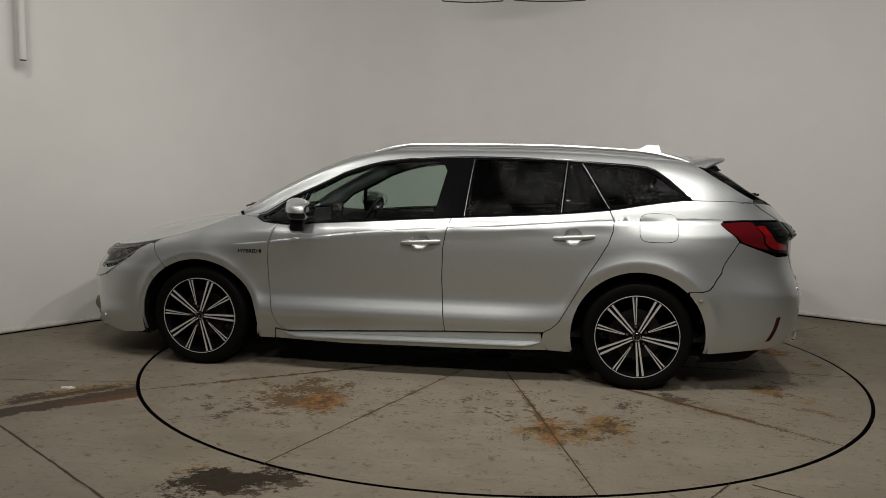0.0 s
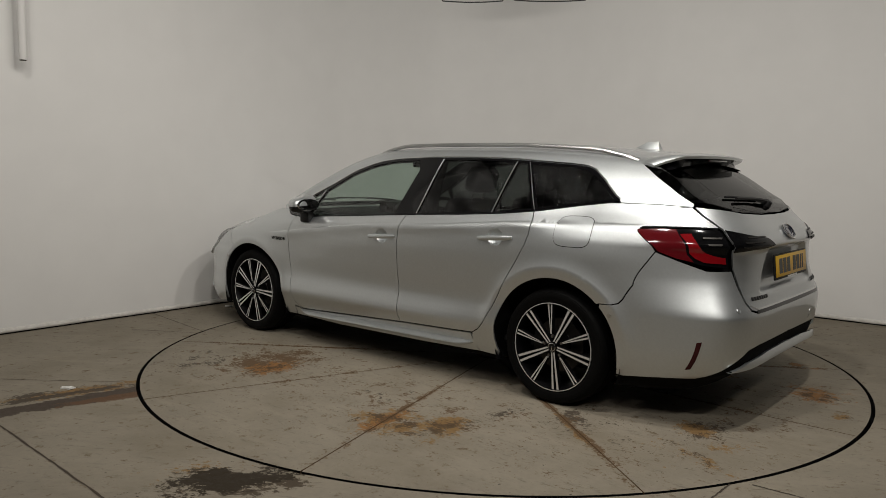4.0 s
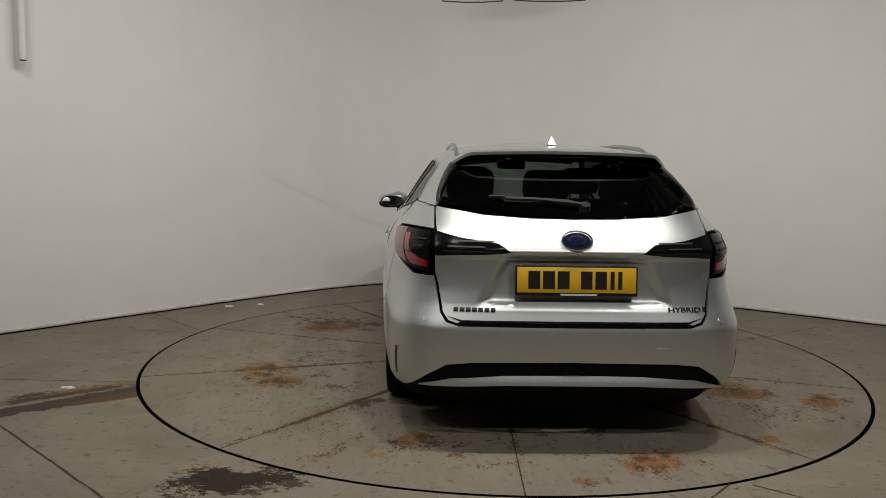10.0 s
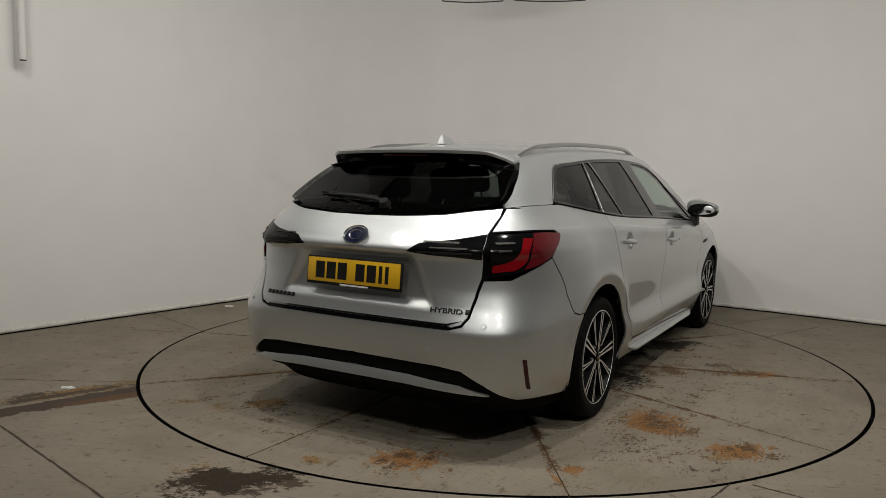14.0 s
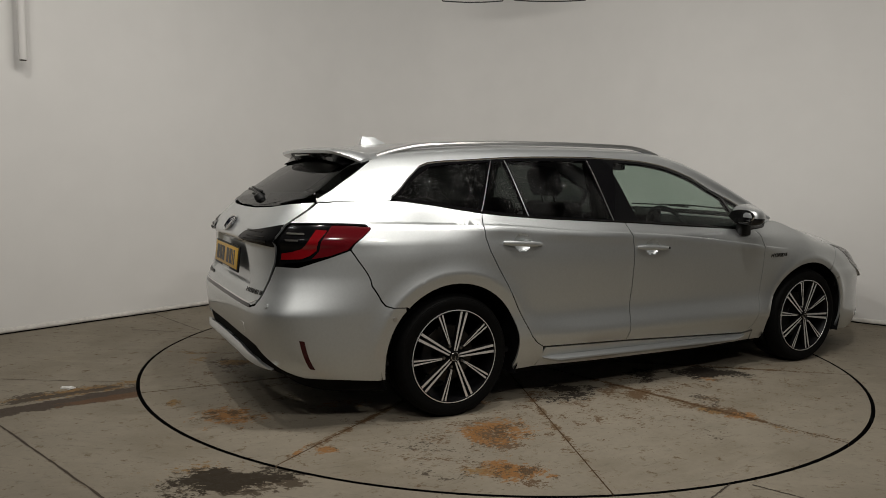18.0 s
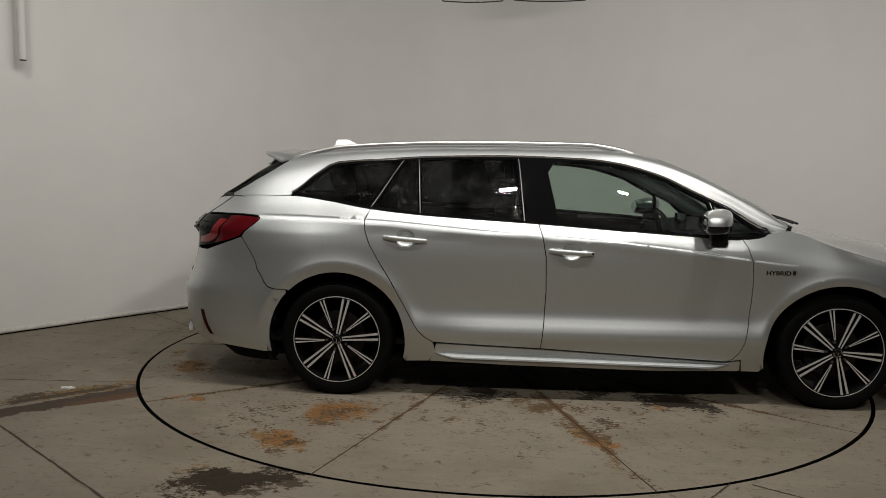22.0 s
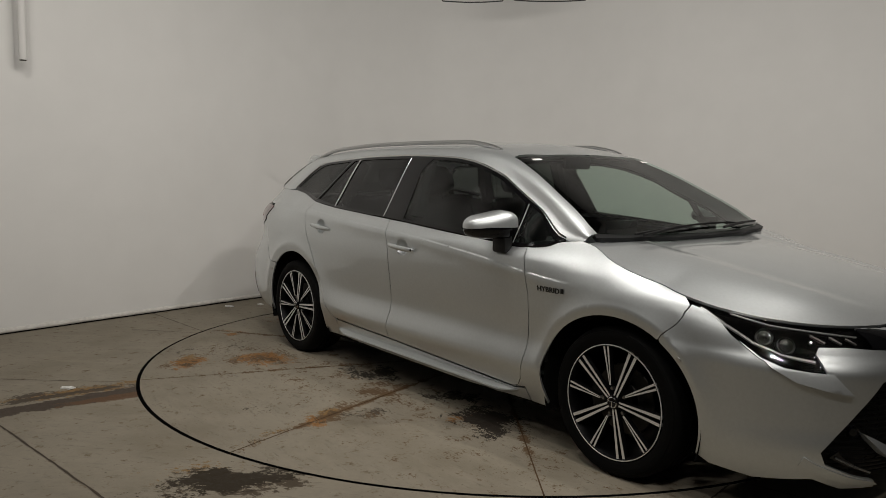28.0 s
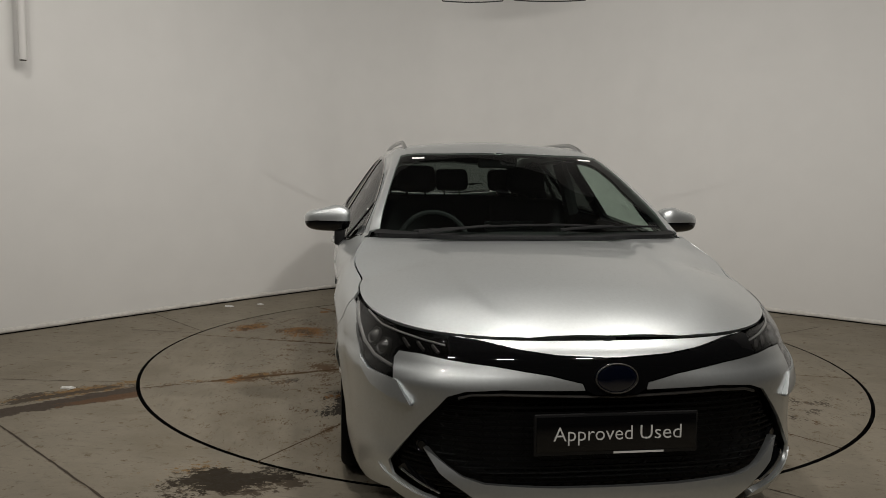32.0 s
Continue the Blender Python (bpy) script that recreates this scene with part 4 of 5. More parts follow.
# inner shell added behind the skin: closes the body, keeps light out of gaps
us, zs = np.linspace(-A_END, A_END, 241), np.linspace(.17, 1.09, 32)
uu, zz = np.meshgrid(us, zs, indexing="ij")
sp_ = low(uu, zz)
shell_v = sp_.copy()
shell_v[..., 1] -= np.sign(shell_v[..., 1]) * .02
shell_v[..., 0] -= np.where(np.abs(shell_v[..., 0]) > 1.2, np.sign(shell_v[..., 0]) * .03 * smooth(1.2, 2.1, np.abs(shell_v[..., 0])), 0)
faces = []
for i in range(len(us) - 1):
    for j in range(len(zs) - 1):
        q = sp_[i:i + 2, j:j + 2].reshape(-1, 3).mean(0)
        top = float(belt(q[0])) if q[0] < 1.05 else float(hood_edge_z(q[0]))
        if min(math.hypot(q[0] - HUB_F, q[2] - HUB_Z), math.hypot(q[0] - HUB_R, q[2] - HUB_Z)) < .40 or q[2] > top - .02:
            continue
        if q[0] > 1.9 and q[2] < .6:
            continue
        a = i * len(zs) + j
        faces.append((a, a + len(zs), a + len(zs) + 1, a + 1))
put("inner_shell", mesh_of("inner_shell", shell_v.reshape(-1, 3), faces, LINER), car, "dark inner body shell")
fl = bmesh.new()
box(fl, -1.95, 1.0, -.70, .70, .185, .22, .01)
box(fl, .9, 2.0, -.50, .50, .185, .22, .01)
part("underbody", fl, LINER, car)
for hx in (HUB_F, HUB_R):
    for s in (1, -1):
        wl = bmesh.new()
        lathe(wl, [(.40, s * .84), (.40, s * .50), (.02, s * .50)], 32, start=-20, sweep=220, m=pose(hx, 0, HUB_Z))
        part("wheel_arch_liner", wl, LINER, car)

# ---- turntable and hall ----
table = thing("turntable", "round concrete turntable disc with rust stains, flush in the floor", "turntable")
RAD = 2.271


EDGE_DIRT = material("dirty_slab_edge", (.085, .052, .028), .9, spec=.1, grain=.3, scale=30)


def wedge():
    """One of the ten cast segments, its top 0.3 mm uneven edges worn round."""
    half, rows, bm = radians(18), [], bmesh.new()
    rs = [.12, .5, .9, 1.3, 1.7, 2.0, RAD - .013, RAD - .011]
    for r in rs:
        g = math.asin(min(.9, (.0034) / r))
        row = []
        for k in range(15):
            a = -half + g + (2 * half - 2 * g) * k / 14
            row.append(bm.verts.new((r * math.cos(a), r * math.sin(a), -.001 if r == rs[-1] else (-.0012 if k in (0, 14) else 0))))
        rows.append(row)
    for a, b in zip(rows, rows[1:]):
        for k in range(14):
            bm.faces.new((a[k], b[k], b[k + 1], a[k + 1]))
    rim = [rows[0][k] for k in range(14, -1, -1)] + [r[0] for r in rows[1:]] + rows[-1][1:] + [r[14] for r in rows[-2:0:-1]]
    low_ = [bm.verts.new((v.co.x, v.co.y, -.06)) for v in rim]
    for k in range(len(rim)):
        bm.faces.new((rim[k], low_[k], low_[(k + 1) % len(rim)], rim[(k + 1) % len(rim)])).material_index = 2 if rim[k].co.xy.length > RAD - .0115 and rim[(k + 1) % len(rim)].co.xy.length > RAD - .0115 else 1
    return bm


for k in range(10):
    bm = wedge()
    bmesh.ops.transform(bm, verts=bm.verts, matrix=pose(0, 0, 0, 0, 0, 36 * k + 16))
    seg = part("segment", bm, DISC_CONCRETE, table, "rust-stained concrete segment", smooth_angle=60)
    seg.data.materials.append(EDGE_DIRT)
    seg.data.materials.append(LINER)
    plan_uv(seg)
bm = bmesh.new()
lathe(bm, [(.001, -.001), (.118, -.001), (.122, -.004), (.122, -.05)], 48, "z")
part("centre_plate", bm, EDGE_DIRT, table, "round rusty centre plate")
bm = bmesh.new()
lathe(bm, [(.001, -.003), (RAD - .03, -.003), (RAD - .03, -.05)], 96, "z")
part("deck", bm, EDGE_DIRT, table, "rust-brown dirt in the joints")

bm = bmesh.new()
lathe(bm, [(RAD + .009, -.003), (RAD + .011, 0), (2.6, 0), (3.2, 0), (5.0, 0), (12, 0)], 128, "z")
floor = part("floor", bm, FLOOR_CONCRETE, None)
plan_uv(floor)
tagged(floor, "worn grey concrete floor with joints and stains", "floor", kind="structure")
bm = bmesh.new()
lathe(bm, [(RAD + .0092, -.0035), (RAD + .010, -.08), (RAD - .05, -.08)], 128, "z")
tagged(part("turntable_pit", bm, LINER, None), "dark gap under the turntable edge", "gap", kind="structure")

WALL = [(-6.2, -3.2), (-3.63, .11), (-2.96, 1.02), (-2.19, 2.05), (-1.69, 2.63), (-1.2, 3.02), (-.6, 3.27), (0, 3.26), (.6, 3.05), (1.2, 2.70), (1.69, 2.41), (2.63, 1.86), (3.28, 1.43), (7.5, -1.2)]


def wall_curve(n=120):
    p = np.array(WALL)
    t = np.concatenate([[0], np.cumsum(np.hypot(*np.diff(p, axis=0).T))])
    fx, fy = curve(t, p[:, 0]), curve(t, p[:, 1])
    s = np.linspace(0, t[-1], n)
    return np.stack([fx(s), fy(s)], 1)


def along_wall(name, prof, mat, label, kind="structure", rough=0.0):
    """Sweep a profile of (towards the hall, height) along the foot of the curved wall."""
    c = wall_curve(120 if not rough else 420)
    d = np.gradient(c, axis=0)
    nrm = np.stack([d[:, 1], -d[:, 0]], 1) / np.linalg.norm(d, axis=1)[:, None]
    v = [(c[i, 0] + nrm[i, 0] * o * (1 + rough * noise.noise((i * .7, o * 90, 1))), c[i, 1] + nrm[i, 1] * o * (1 + rough * noise.noise((i * .7, o * 90, 1))), z * (1 + rough * .5 * noise.noise((i * .45, z * 50, 4)))) for i in range(len(c)) for o, z in prof]
    k = len(prof)
    f = [(i * k + j, i * k + j + 1, (i + 1) * k + j + 1, (i + 1) * k + j) for i in range(len(c) - 1) for j in range(k - 1)]
    return tagged(put(name, mesh_of(name, v, f, mat)), label, name.split("_")[0], kind=kind)


along_wall("wall_curved", [(0, 0.012), (0, 5.6), (-.15, 5.6), (-.15, 0.012)], WALL_PAINT, "smooth white-painted curved studio wall")
bm = bmesh.new()
box(bm, -7.6, 7.6, -9.2, 5, 5.6, 5.75)
tagged(part("ceiling", bm, HALL_DARK, None), "plain dark ceiling over the hall", "ceiling", kind="structure")
# unseen walls added round the hall, dark so that little light bounces back
for nm, q in (("wall_south", (-7.6, 7.6, -9.35, -9.2, 0, 5.6)), ("wall_left", (-7.75, -7.6, -9.2, 5, 0, 5.6)), ("wall_right", (7.6, 7.75, -9.2, 5, 0, 5.6))):
    bm = bmesh.new()
    box(bm, *q)
    tagged(part(nm, bm, HALL_DARK, None), "unseen plain dark wall added to close the hall", "wall", kind="structure")


# ---- small parts of the car ----
def on(surf, u, v, lift=0.0, right=False):
    """A place on a body surface and its outward normal."""
    h = 1e-3
    u_, v_ = np.array([u, u + h, u]), np.array([v, v, v + h])
    p = surf(u_, v_)
    n = Vector(np.cross(p[1] - p[0], p[2] - p[0])).normalized()
    c = Vector(p[0])
    if n.dot(Vector((c.x * .25, c.y, c.z - .6))) < 0:
        n = -n
    c = c + n * lift
    if right:
        c.y, n.y = -c.y, -n.y
    return c, n


def facing(c, n):
    """A pose at c whose local z looks along n, x to the reader's right, y up."""
    up_ = Vector((0, 0, 1))
    x = up_.cross(n).normalized()
    y = n.cross(x)
    m = Matrix((x, y, n)).transposed().to_4x4()
    m.translation = c
    return m


def text_mesh(body, size, depth=.001, bold=0.0):
    cu = bpy.data.curves.new("text", "FONT")
    cu.body, cu.size, cu.extrude, cu.align_x, cu.align_y, cu.resolution_u = body, size, depth, "CENTER", "BOTTOM_BASELINE", 3
    cu.offset = size * bold
    ob = bpy.data.objects.new("text", cu)
    scene.collection.objects.link(ob)
    me = bpy.data.meshes.new_from_object(ob.evaluated_get(bpy.context.evaluated_depsgraph_get()))
    bpy.data.objects.remove(ob)
    return me


def lettering(name, body, size, mat, parent, m, label, width=0.0):
    me = text_mesh(body, size, bold=.022 if mat is INK else -.008)
    xs = [v.co.x for v in me.vertices]
    for v in me.vertices:
        v.co.y -= size * .34
    if width:
        k = width / (max(xs) - min(xs))
        for v in me.vertices:
            v.co.x *= k
    me.materials.clear()
    me.materials.append(mat)
    bm = bmesh.new()
    bm.from_mesh(me)
    bmesh.ops.remove_doubles(bm, verts=bm.verts, dist=1e-6)
    left, word = set(bm.verts), tagged(put(name, None, parent), label)
    word.matrix_local = m
    while left:
        heap, seen = [left.pop()], set()
        while heap:
            v = heap.pop()
            seen.add(v)
            heap += [w for e in v.link_edges for w in e.verts if w not in seen]
        left -= seen
        one = bmesh.new()
        at = {v: one.verts.new(v.co) for v in seen}
        for f in {f for v in seen for f in v.link_faces}:
            one.faces.new([at[v] for v in f.verts])
        part("letter", one, mat, word)
    bm.free()
    bpy.data.meshes.remove(me)
    return word


def path_on(surf, pts, lift=0.0, n=6, right=False):
    """Points on a surface along a line through its own coordinates."""
    out = []
    for (a, b), (c, d) in zip(pts, pts[1:]):
        out += [on(surf, a + (c - a) * k / n, b + (d - b) * k / n, lift, right)[0] for k in range(n)]
    return out + [on(surf, *pts[-1], lift, right)[0]]


def sides(name, make, mat, parent, label="", smooth_angle=35):
    """Build a part twice: make(bm, right)."""
    for right in (False, True):
        bm = bmesh.new()
        make(bm, right)
        part(name, bm, mat, parent, label, smooth_angle)


# rear lamps
lamp_loop = [(1.05, .980), (.95, .988), (.86, .988), (.735, .985), (.724, .93), (.717, .88), (.709, .80), (.81, .815), (.90, .841), (.97, .871), (1.03, .930), (1.052, .966)]
red_band = [(.884, .962), (.842, .965), (.834, .915), (.818, .893), (.797, .876), (.765, .862), (.724, .853), (.720, .823), (.80, .830), (.832, .848), (.852, .870), (.868, .91)]
red_side = [(1.044, .976), (.95, .983), (.893, .983), (.878, .91), (.862, .868), (.836, .830), (.90, .846), (.966, .875), (1.025, .932), (1.046, .965)]
in_lamp = R_((.610, .983), (.488, .957), (.341, .938), (.288, .904), (.417, .894), (.51, .891), (.613, .880), (.618, .93))
for r in (False, True):
    lamp = panel("tail_lamp", [lamp_loop], rear, SMOKE, car, "smoked tail lamp with a bright red band", right=r, thick=.03, lift=.002, step=.02)
    panel("light_band", [red_band], rear, RED, lamp, "bright red light band", right=r, thick=.004, lift=.0045, step=.015, gap=0)
    panel("reflex_lens", [red_side], rear, RED_DARK, lamp, "dark red lens", right=r, thick=.004, lift=.0042, step=.02, gap=0)
    gl = panel("gate_lamp", [in_lamp], rear, SMOKE, gate, "smoked inner lamp on the tailgate", right=r, thick=.02, lift=.005, step=.02, gap=0)
    for z, y0, y1, w in ((.945, .52, .36, .004), (.922, .56, .40, .003), (.905, .58, .34, .003)):
        panel("lamp_strip", [R_((y0, z + w), (y1, z + w * .7), (y1, z - w * .7), (y0, z - w))], rear, BRAKE, gl, "thin bright lamp strip", right=r, thick=.002, lift=.0075, step=.02, gap=0)
    for z, x0, x1 in ((.945, -2.09, -2.16), (.915, -2.12, -2.17)):
        panel("lamp_strip", [Rx((x0, z + .004), (x1, z + .004), (x1, z - .004), (x0, z - .004))], rear, BRAKE, lamp, "thin bright lamp strip", right=r, thick=.002, lift=.006, step=.02, gap=0)
    panel("rear_reflector", [[(.870, .452), (.846, .456), (.862, .316), (.884, .311)]], rear, REFLECTOR, car, "dark red bumper reflector", right=r, thick=.006, lift=.002, step=.02, gap=0)

# plate, marks and lettering at the back
YELLOW = material("yellow_plate", (.66, .385, .016), .35, grain=.04, scale=300)
INK = material("black_ink", (.008, .008, .008), .4)
BLUE_DARK = material("dark_blue_badge", (.0012, .0024, .009), .12, coat=1.0)
BLUE = material("blue_badge", (.003, .007, .030), .12, coat=1.0)
GRILLE = material("grille_plastic", (.0035, .0035, .0035), .4, spec=.14)


def plate(name, x, z, mat, n, label, parent):
    """A number plate in its black holder; local z faces out."""
    m = facing(Vector((x, 0, z)), Vector((n, 0, .10 if n < 0 else .03)).normalized())
    h = bmesh.new()
    box(h, -.268, .268, -.066, .066, -.012, .0, .004)
    holder = part(name, h, BLACK, parent, label)
    holder.matrix_local = m
    p = bmesh.new()
    box(p, -.260, .260, -.052, .0585, .0, .0035, .0012)
    part("plate_face", p, mat, holder)
    return holder


rp = plate("number_plate", -2.299, .784, YELLOW, -1, "yellow rear number plate in a black holder", gate)
for k, (cx, w) in enumerate(((-.186, .052), (-.122, .052), (-.058, .052), (.043, .050), (.106, .050), (.156, .018), (.190, .018))):
    bm = bmesh.new()
    box(bm, cx - w / 2, cx + w / 2, -.036, .042, .0035, .0045)
    part("plate_bar", bm, INK, rp)
bm = bmesh.new()
box(bm, -.07, .09, -.0635, -.0565, .0, .0012)
part("maker_bar", bm, WHITE, rp, "small white print, unreadable")
bm = bmesh.new()
c, n = on(rear, 0, .952, .004)
em = facing(c, n)
for rx, ry, w in ((.066, .047, .0045),):
    ring = [Vector((rx * math.cos(2 * math.pi * k / 40), ry * math.sin(2 * math.pi * k / 40), .008)) for k in range(41)]
    tube(bm, ring, w, 6, caps=False)
tube(bm, [Vector((.034 * math.cos(2 * math.pi * k / 40), .025 * math.sin(2 * math.pi * k / 40), .007)) for k in range(41)], .0025, 6, caps=False)
part("rear_emblem", bm, CHROME, gate, "plain chrome oval badge").matrix_local = em
bm = bmesh.new()
lathe(bm, [(.001, .006), (.060, .005), (.064, .0)], 40, "z", m=Matrix.Diagonal((1, .7, 1, 1)))
part("emblem_field", bm, BLUE, gate, "dark blue badge field").matrix_local = em
for k in range(7):
    y = .535 - .027 * k
    c, n = on(rear, *at_tail(y - .012, .650), .001)
    bm = bmesh.new()
    box(bm, -.011, .010, -.009, .010, 0, .003, .001)
    part("badge_bar", bm, INK, gate, "dark chrome badge stroke").matrix_local = facing(c, n)
c, n = on(rear, *at_tail(-.485, .658), .001)
lettering("hybrid_badge", "HYBRID", .031, INK, gate, facing(c, n), "dark chrome HYBRID lettering", .15)
bm = bmesh.new()
box(bm, -.009, .009, -.011, .011, 0, .003, .001)
c, n = on(rear, *at_tail(-.578, .658), .001)
part("badge_square", bm, INK, gate, "small dark badge").matrix_local = facing(c, n)
for r in (False, True):
    c, n = on(low, *at_x(1.005, .742), .001, r)
    lettering("hybrid_badge", "HYBRID", .033, INK, car, facing(c, n), "dark chrome HYBRID lettering", .128)
    c, n = on(low, *at_x(1.085 if r else .925, .744), .001, r)
    bm = bmesh.new()
    box(bm, -.008, .008, -.011, .011, 0, .003, .001)
    part("badge_square", bm, INK, car, "small dark badge").matrix_local = facing(c, n)
    for x, z in ((-1.69, .535), (1.66, .56)):
        c, n = on(low, *at_x(x, z), .0005, r)
        bm = bmesh.new()
        lathe(bm, [(.001, .003), (.008, .003), (.009, .002), (.0115, .0025), (.012, 0)], 20, "z")
        part("parking_sensor", bm, SATIN, car, "small round parking sensor").matrix_local = facing(c, n)
for y in (.655, -.655):
    c, n = on(rear, *at_tail(y, .606), .0005)
    bm = bmesh.new()
    lathe(bm, [(.001, .003), (.008, .003), (.009, .002), (.0115, .0025), (.012, 0)], 20, "z")
    part("parking_sensor", bm, PAINT, car, "small round parking sensor").matrix_local = facing(c, n)
panel("tow_cover", [R_((-.36, .49), (-.42, .49), (-.42, .44), (-.36, .44))], rear, PAINT, car, lift=.0015, thick=.003, gap=0, step=.02)
gl_line = R_((0, .605), (.50, .606), (.565, .622), (.50, .598), (0, .597))
panel("gate_trim", [mirror(gl_line)], rear, CHROME, gate, "thin bright trim along the tailgate's lower edge", lift=.003, thick=.006, gap=0, step=.03)
# shadow of the gap under the tailgate, laid on as a black strip
panel("gate_gap_shadow", [mirror(R_((0, .596), (.51, .597), (.515, .580), (0, .577)))], rear, BLACK_GLOSS, gate, "black strip standing in for the shadow of the tailgate gap", lift=.0012, thick=.006, gap=0, step=.03)
bm = bmesh.new()
tube(bm, [(-1.9, -.55, .25), (-2.13, -.55, .25)], .024, 14)
part("exhaust_pipe", bm, BLACK, car, "dull steel exhaust pipe")

# fuel flap, on the left only
fx, fz, fw, fh = -1.4485, .944, .106, .078
flap = [at_x(fx - fw * (abs(math.cos(a)) ** .5) * math.copysign(1, math.cos(a)), fz + fh * (abs(math.sin(a)) ** .5) * math.copysign(1, math.sin(a))) for a in np.linspace(0, 2 * math.pi, 41)[:-1]]
panel("fuel_flap_gap", [flap], low, BLACK, car, "dark gap round the fuel flap", lift=.0008, thick=.002, gap=-.0028, step=.02, inner=False)
panel("fuel_flap", [flap], low, PAINT, car, lift=.0022, thick=.003, gap=.0005, step=.02, inner=False)

# door handles
for doors, (hx, hz), tilt in ((doors_f, BOWLS[0], 3.2), (doors_r, BOWLS[1], 4.0)):
    for door, r in zip(doors, (False, True)):
        c, n = on(low, *at_x(hx, hz - .002), 0, r)
        wy = float(width(hx, hz)) + .018
        bm = bmesh.new()
        ys = np.linspace(-1, 1, 17)
        rings = []
        for q in ys:
            rz, ry = .0135 * (1 - .35 * abs(q) ** 3), .0085 * (1 - .55 * abs(q) ** 4)
            dy = -.012 * abs(q) ** 2.5
            rings.append([bm.verts.new((hx - .003 - q * .119, wy + dy + ry * math.sin(2 * math.pi * k / 12), hz - .004 + q * .119 * math.tan(radians(tilt)) + rz * math.cos(2 * math.pi * k / 12))) for k in range(12)])
        for a, b in zip(rings, rings[1:]):
            for k in range(12):
                bm.faces.new((a[k], b[k], b[(k + 1) % 12], a[(k + 1) % 12]))
        bm.faces.new(rings[0]), bm.faces.new(rings[-1][::-1])
        if r:
            bmesh.ops.scale(bm, vec=(1, -1, 1), verts=bm.verts)
            bmesh.ops.reverse_faces(bm, faces=bm.faces)
        part("door_handle", bm, PAINT, door, "silver pull handle")
        if r and door is doors_f[1]:
            c2, n2 = Vector((.03, -wy - .004, hz - .008)), Vector((0, -1, 0))
            bm = bmesh.new()
            lathe(bm, [(.001, .002), (.006, .002), (.007, 0)], 16, "z")
            part("key_lock", bm, BLACK, door).matrix_local = facing(c2, n2)


# mirrors
def blob(bm, c, a, b_, h, e=2.6, n=28, lo=-1.0, hi=1.0, skew=0.0):
    """Part of a rounded box between two heights."""
    rows = []
    for j in range(13):
        v = lo + (hi - lo) * j / 12
        ring = (1 - abs(v) ** e) ** (1 / e)
        row = []
        for k in range(n):
            t = 2 * math.pi * k / n
            cx, cy = math.copysign(abs(math.cos(t)) ** (2 / e), math.cos(t)), math.copysign(abs(math.sin(t)) ** (2 / e), math.sin(t))
            row.append(bm.verts.new((c[0] + a * cx * ring * (1 - .16 * cy) - skew * cy * .03, c[1] + b_ * cy * ring, c[2] + h * v + .012 * cy * (0 if v < 0 else -1))))
        rows.append(row)
    for p, q in zip(rows, rows[1:]):
        for k in range(n):
            bm.faces.new((p[k], p[(k + 1) % n], q[(k + 1) % n], q[k]))
    bm.faces.new(rows[0][::-1]), bm.faces.new(rows[-1])


for r in (False, True):
    def flip(bm):
        if r:
            bmesh.ops.scale(bm, vec=(1, -1, 1), verts=bm.verts)
            bmesh.ops.reverse_faces(bm, faces=bm.faces)
        return bm
    bm = bmesh.new()
    blob(bm, (.665, .930, 1.000), .078, .116, .064, e=3.0, lo=-.05, hi=.985, skew=1)
    housing = part("wing_mirror", flip(bm), PAINT, car, "silver-capped wing mirror with black base")
    bm = bmesh.new()
    blob(bm, (.665, .930, .999), .076, .114, .058, e=3.0, lo=-.95, hi=-.07, skew=1)
    part("lower_shell", flip(bm), BLACK_GLOSS, housing, "gloss black lower shell")
    bm = bmesh.new()
    box(bm, .645, .735, .842, .895, .875, .958, .012)
    part("mirror_arm", flip(bm), BLACK, housing)
    bm = bmesh.new()
    lathe(bm, [(.001, -.0005), (.09, 0), (.095, .004)], 32, "x", m=Matrix.Translation((.585, .935, 1.003)) @ Matrix.Diagonal((1, 1.02, .44, 1)))
    part("mirror_glass", flip(bm), CHROME, housing, "mirror glass")
    bm = bmesh.new()
    tube(bm, [(.735 - .05 * k / 5 - .03 * (k / 5) ** 2, .90 + .135 * k / 5, .994) for k in range(6)], .005, 6)
    part("indicator", flip(bm), GLASS_LAMP, housing, "slim clear indicator strip")

# roof rails, aerial, spoiler
for r in (False, True):
    pts, rad = [], []
    for k in range(37):
        t = k / 36
        x = .29 - 1.93 * t
        z = up(np.array([x]), np.array([up_y(x, .505)[1]]))[0]
        lift = .030 * min(1, (min(t, 1 - t) / .12)) ** .8
        pts.append((x, -.505 if r else .505, z[2] + lift - .006))
        rad.append(.012)
    bm = bmesh.new()
    tube(bm, pts, rad, 8)
    part("roof_rail", bm, SATIN, car, "bright satin roof rail")
bm = bmesh.new()
rows = []
for k in range(9):
    t = k / 8
    x0, x1 = -1.33 - .115 * t ** .8, -1.53 + .015 * t
    w = .022 * (1 - t) ** .8 + .002
    z = 1.395 + .047 * t
    rows.append([bm.verts.new((x0 + (x1 - x0) * i / 8, sgn * w * math.sin(math.pi * min(1, (i / 8) * .62 + .0)) if i else 0, z)) for sgn in (1,) for i in range(9)] +
                [bm.verts.new((x0 + (x1 - x0) * i / 8, -w * math.sin(math.pi * min(1, (i / 8) * .62)), z)) for i in range(8, 0, -1)])
for a, b in zip(rows, rows[1:]):
    for k in range(len(a)):
        bm.faces.new((a[k], a[(k + 1) % len(a)], b[(k + 1) % len(a)], b[k]))
bm.faces.new(rows[-1])
part("shark_fin_aerial", bm, PAINT, car, "silver shark-fin aerial")
top, und = bmesh.new(), bmesh.new()
rt, ru = [], []
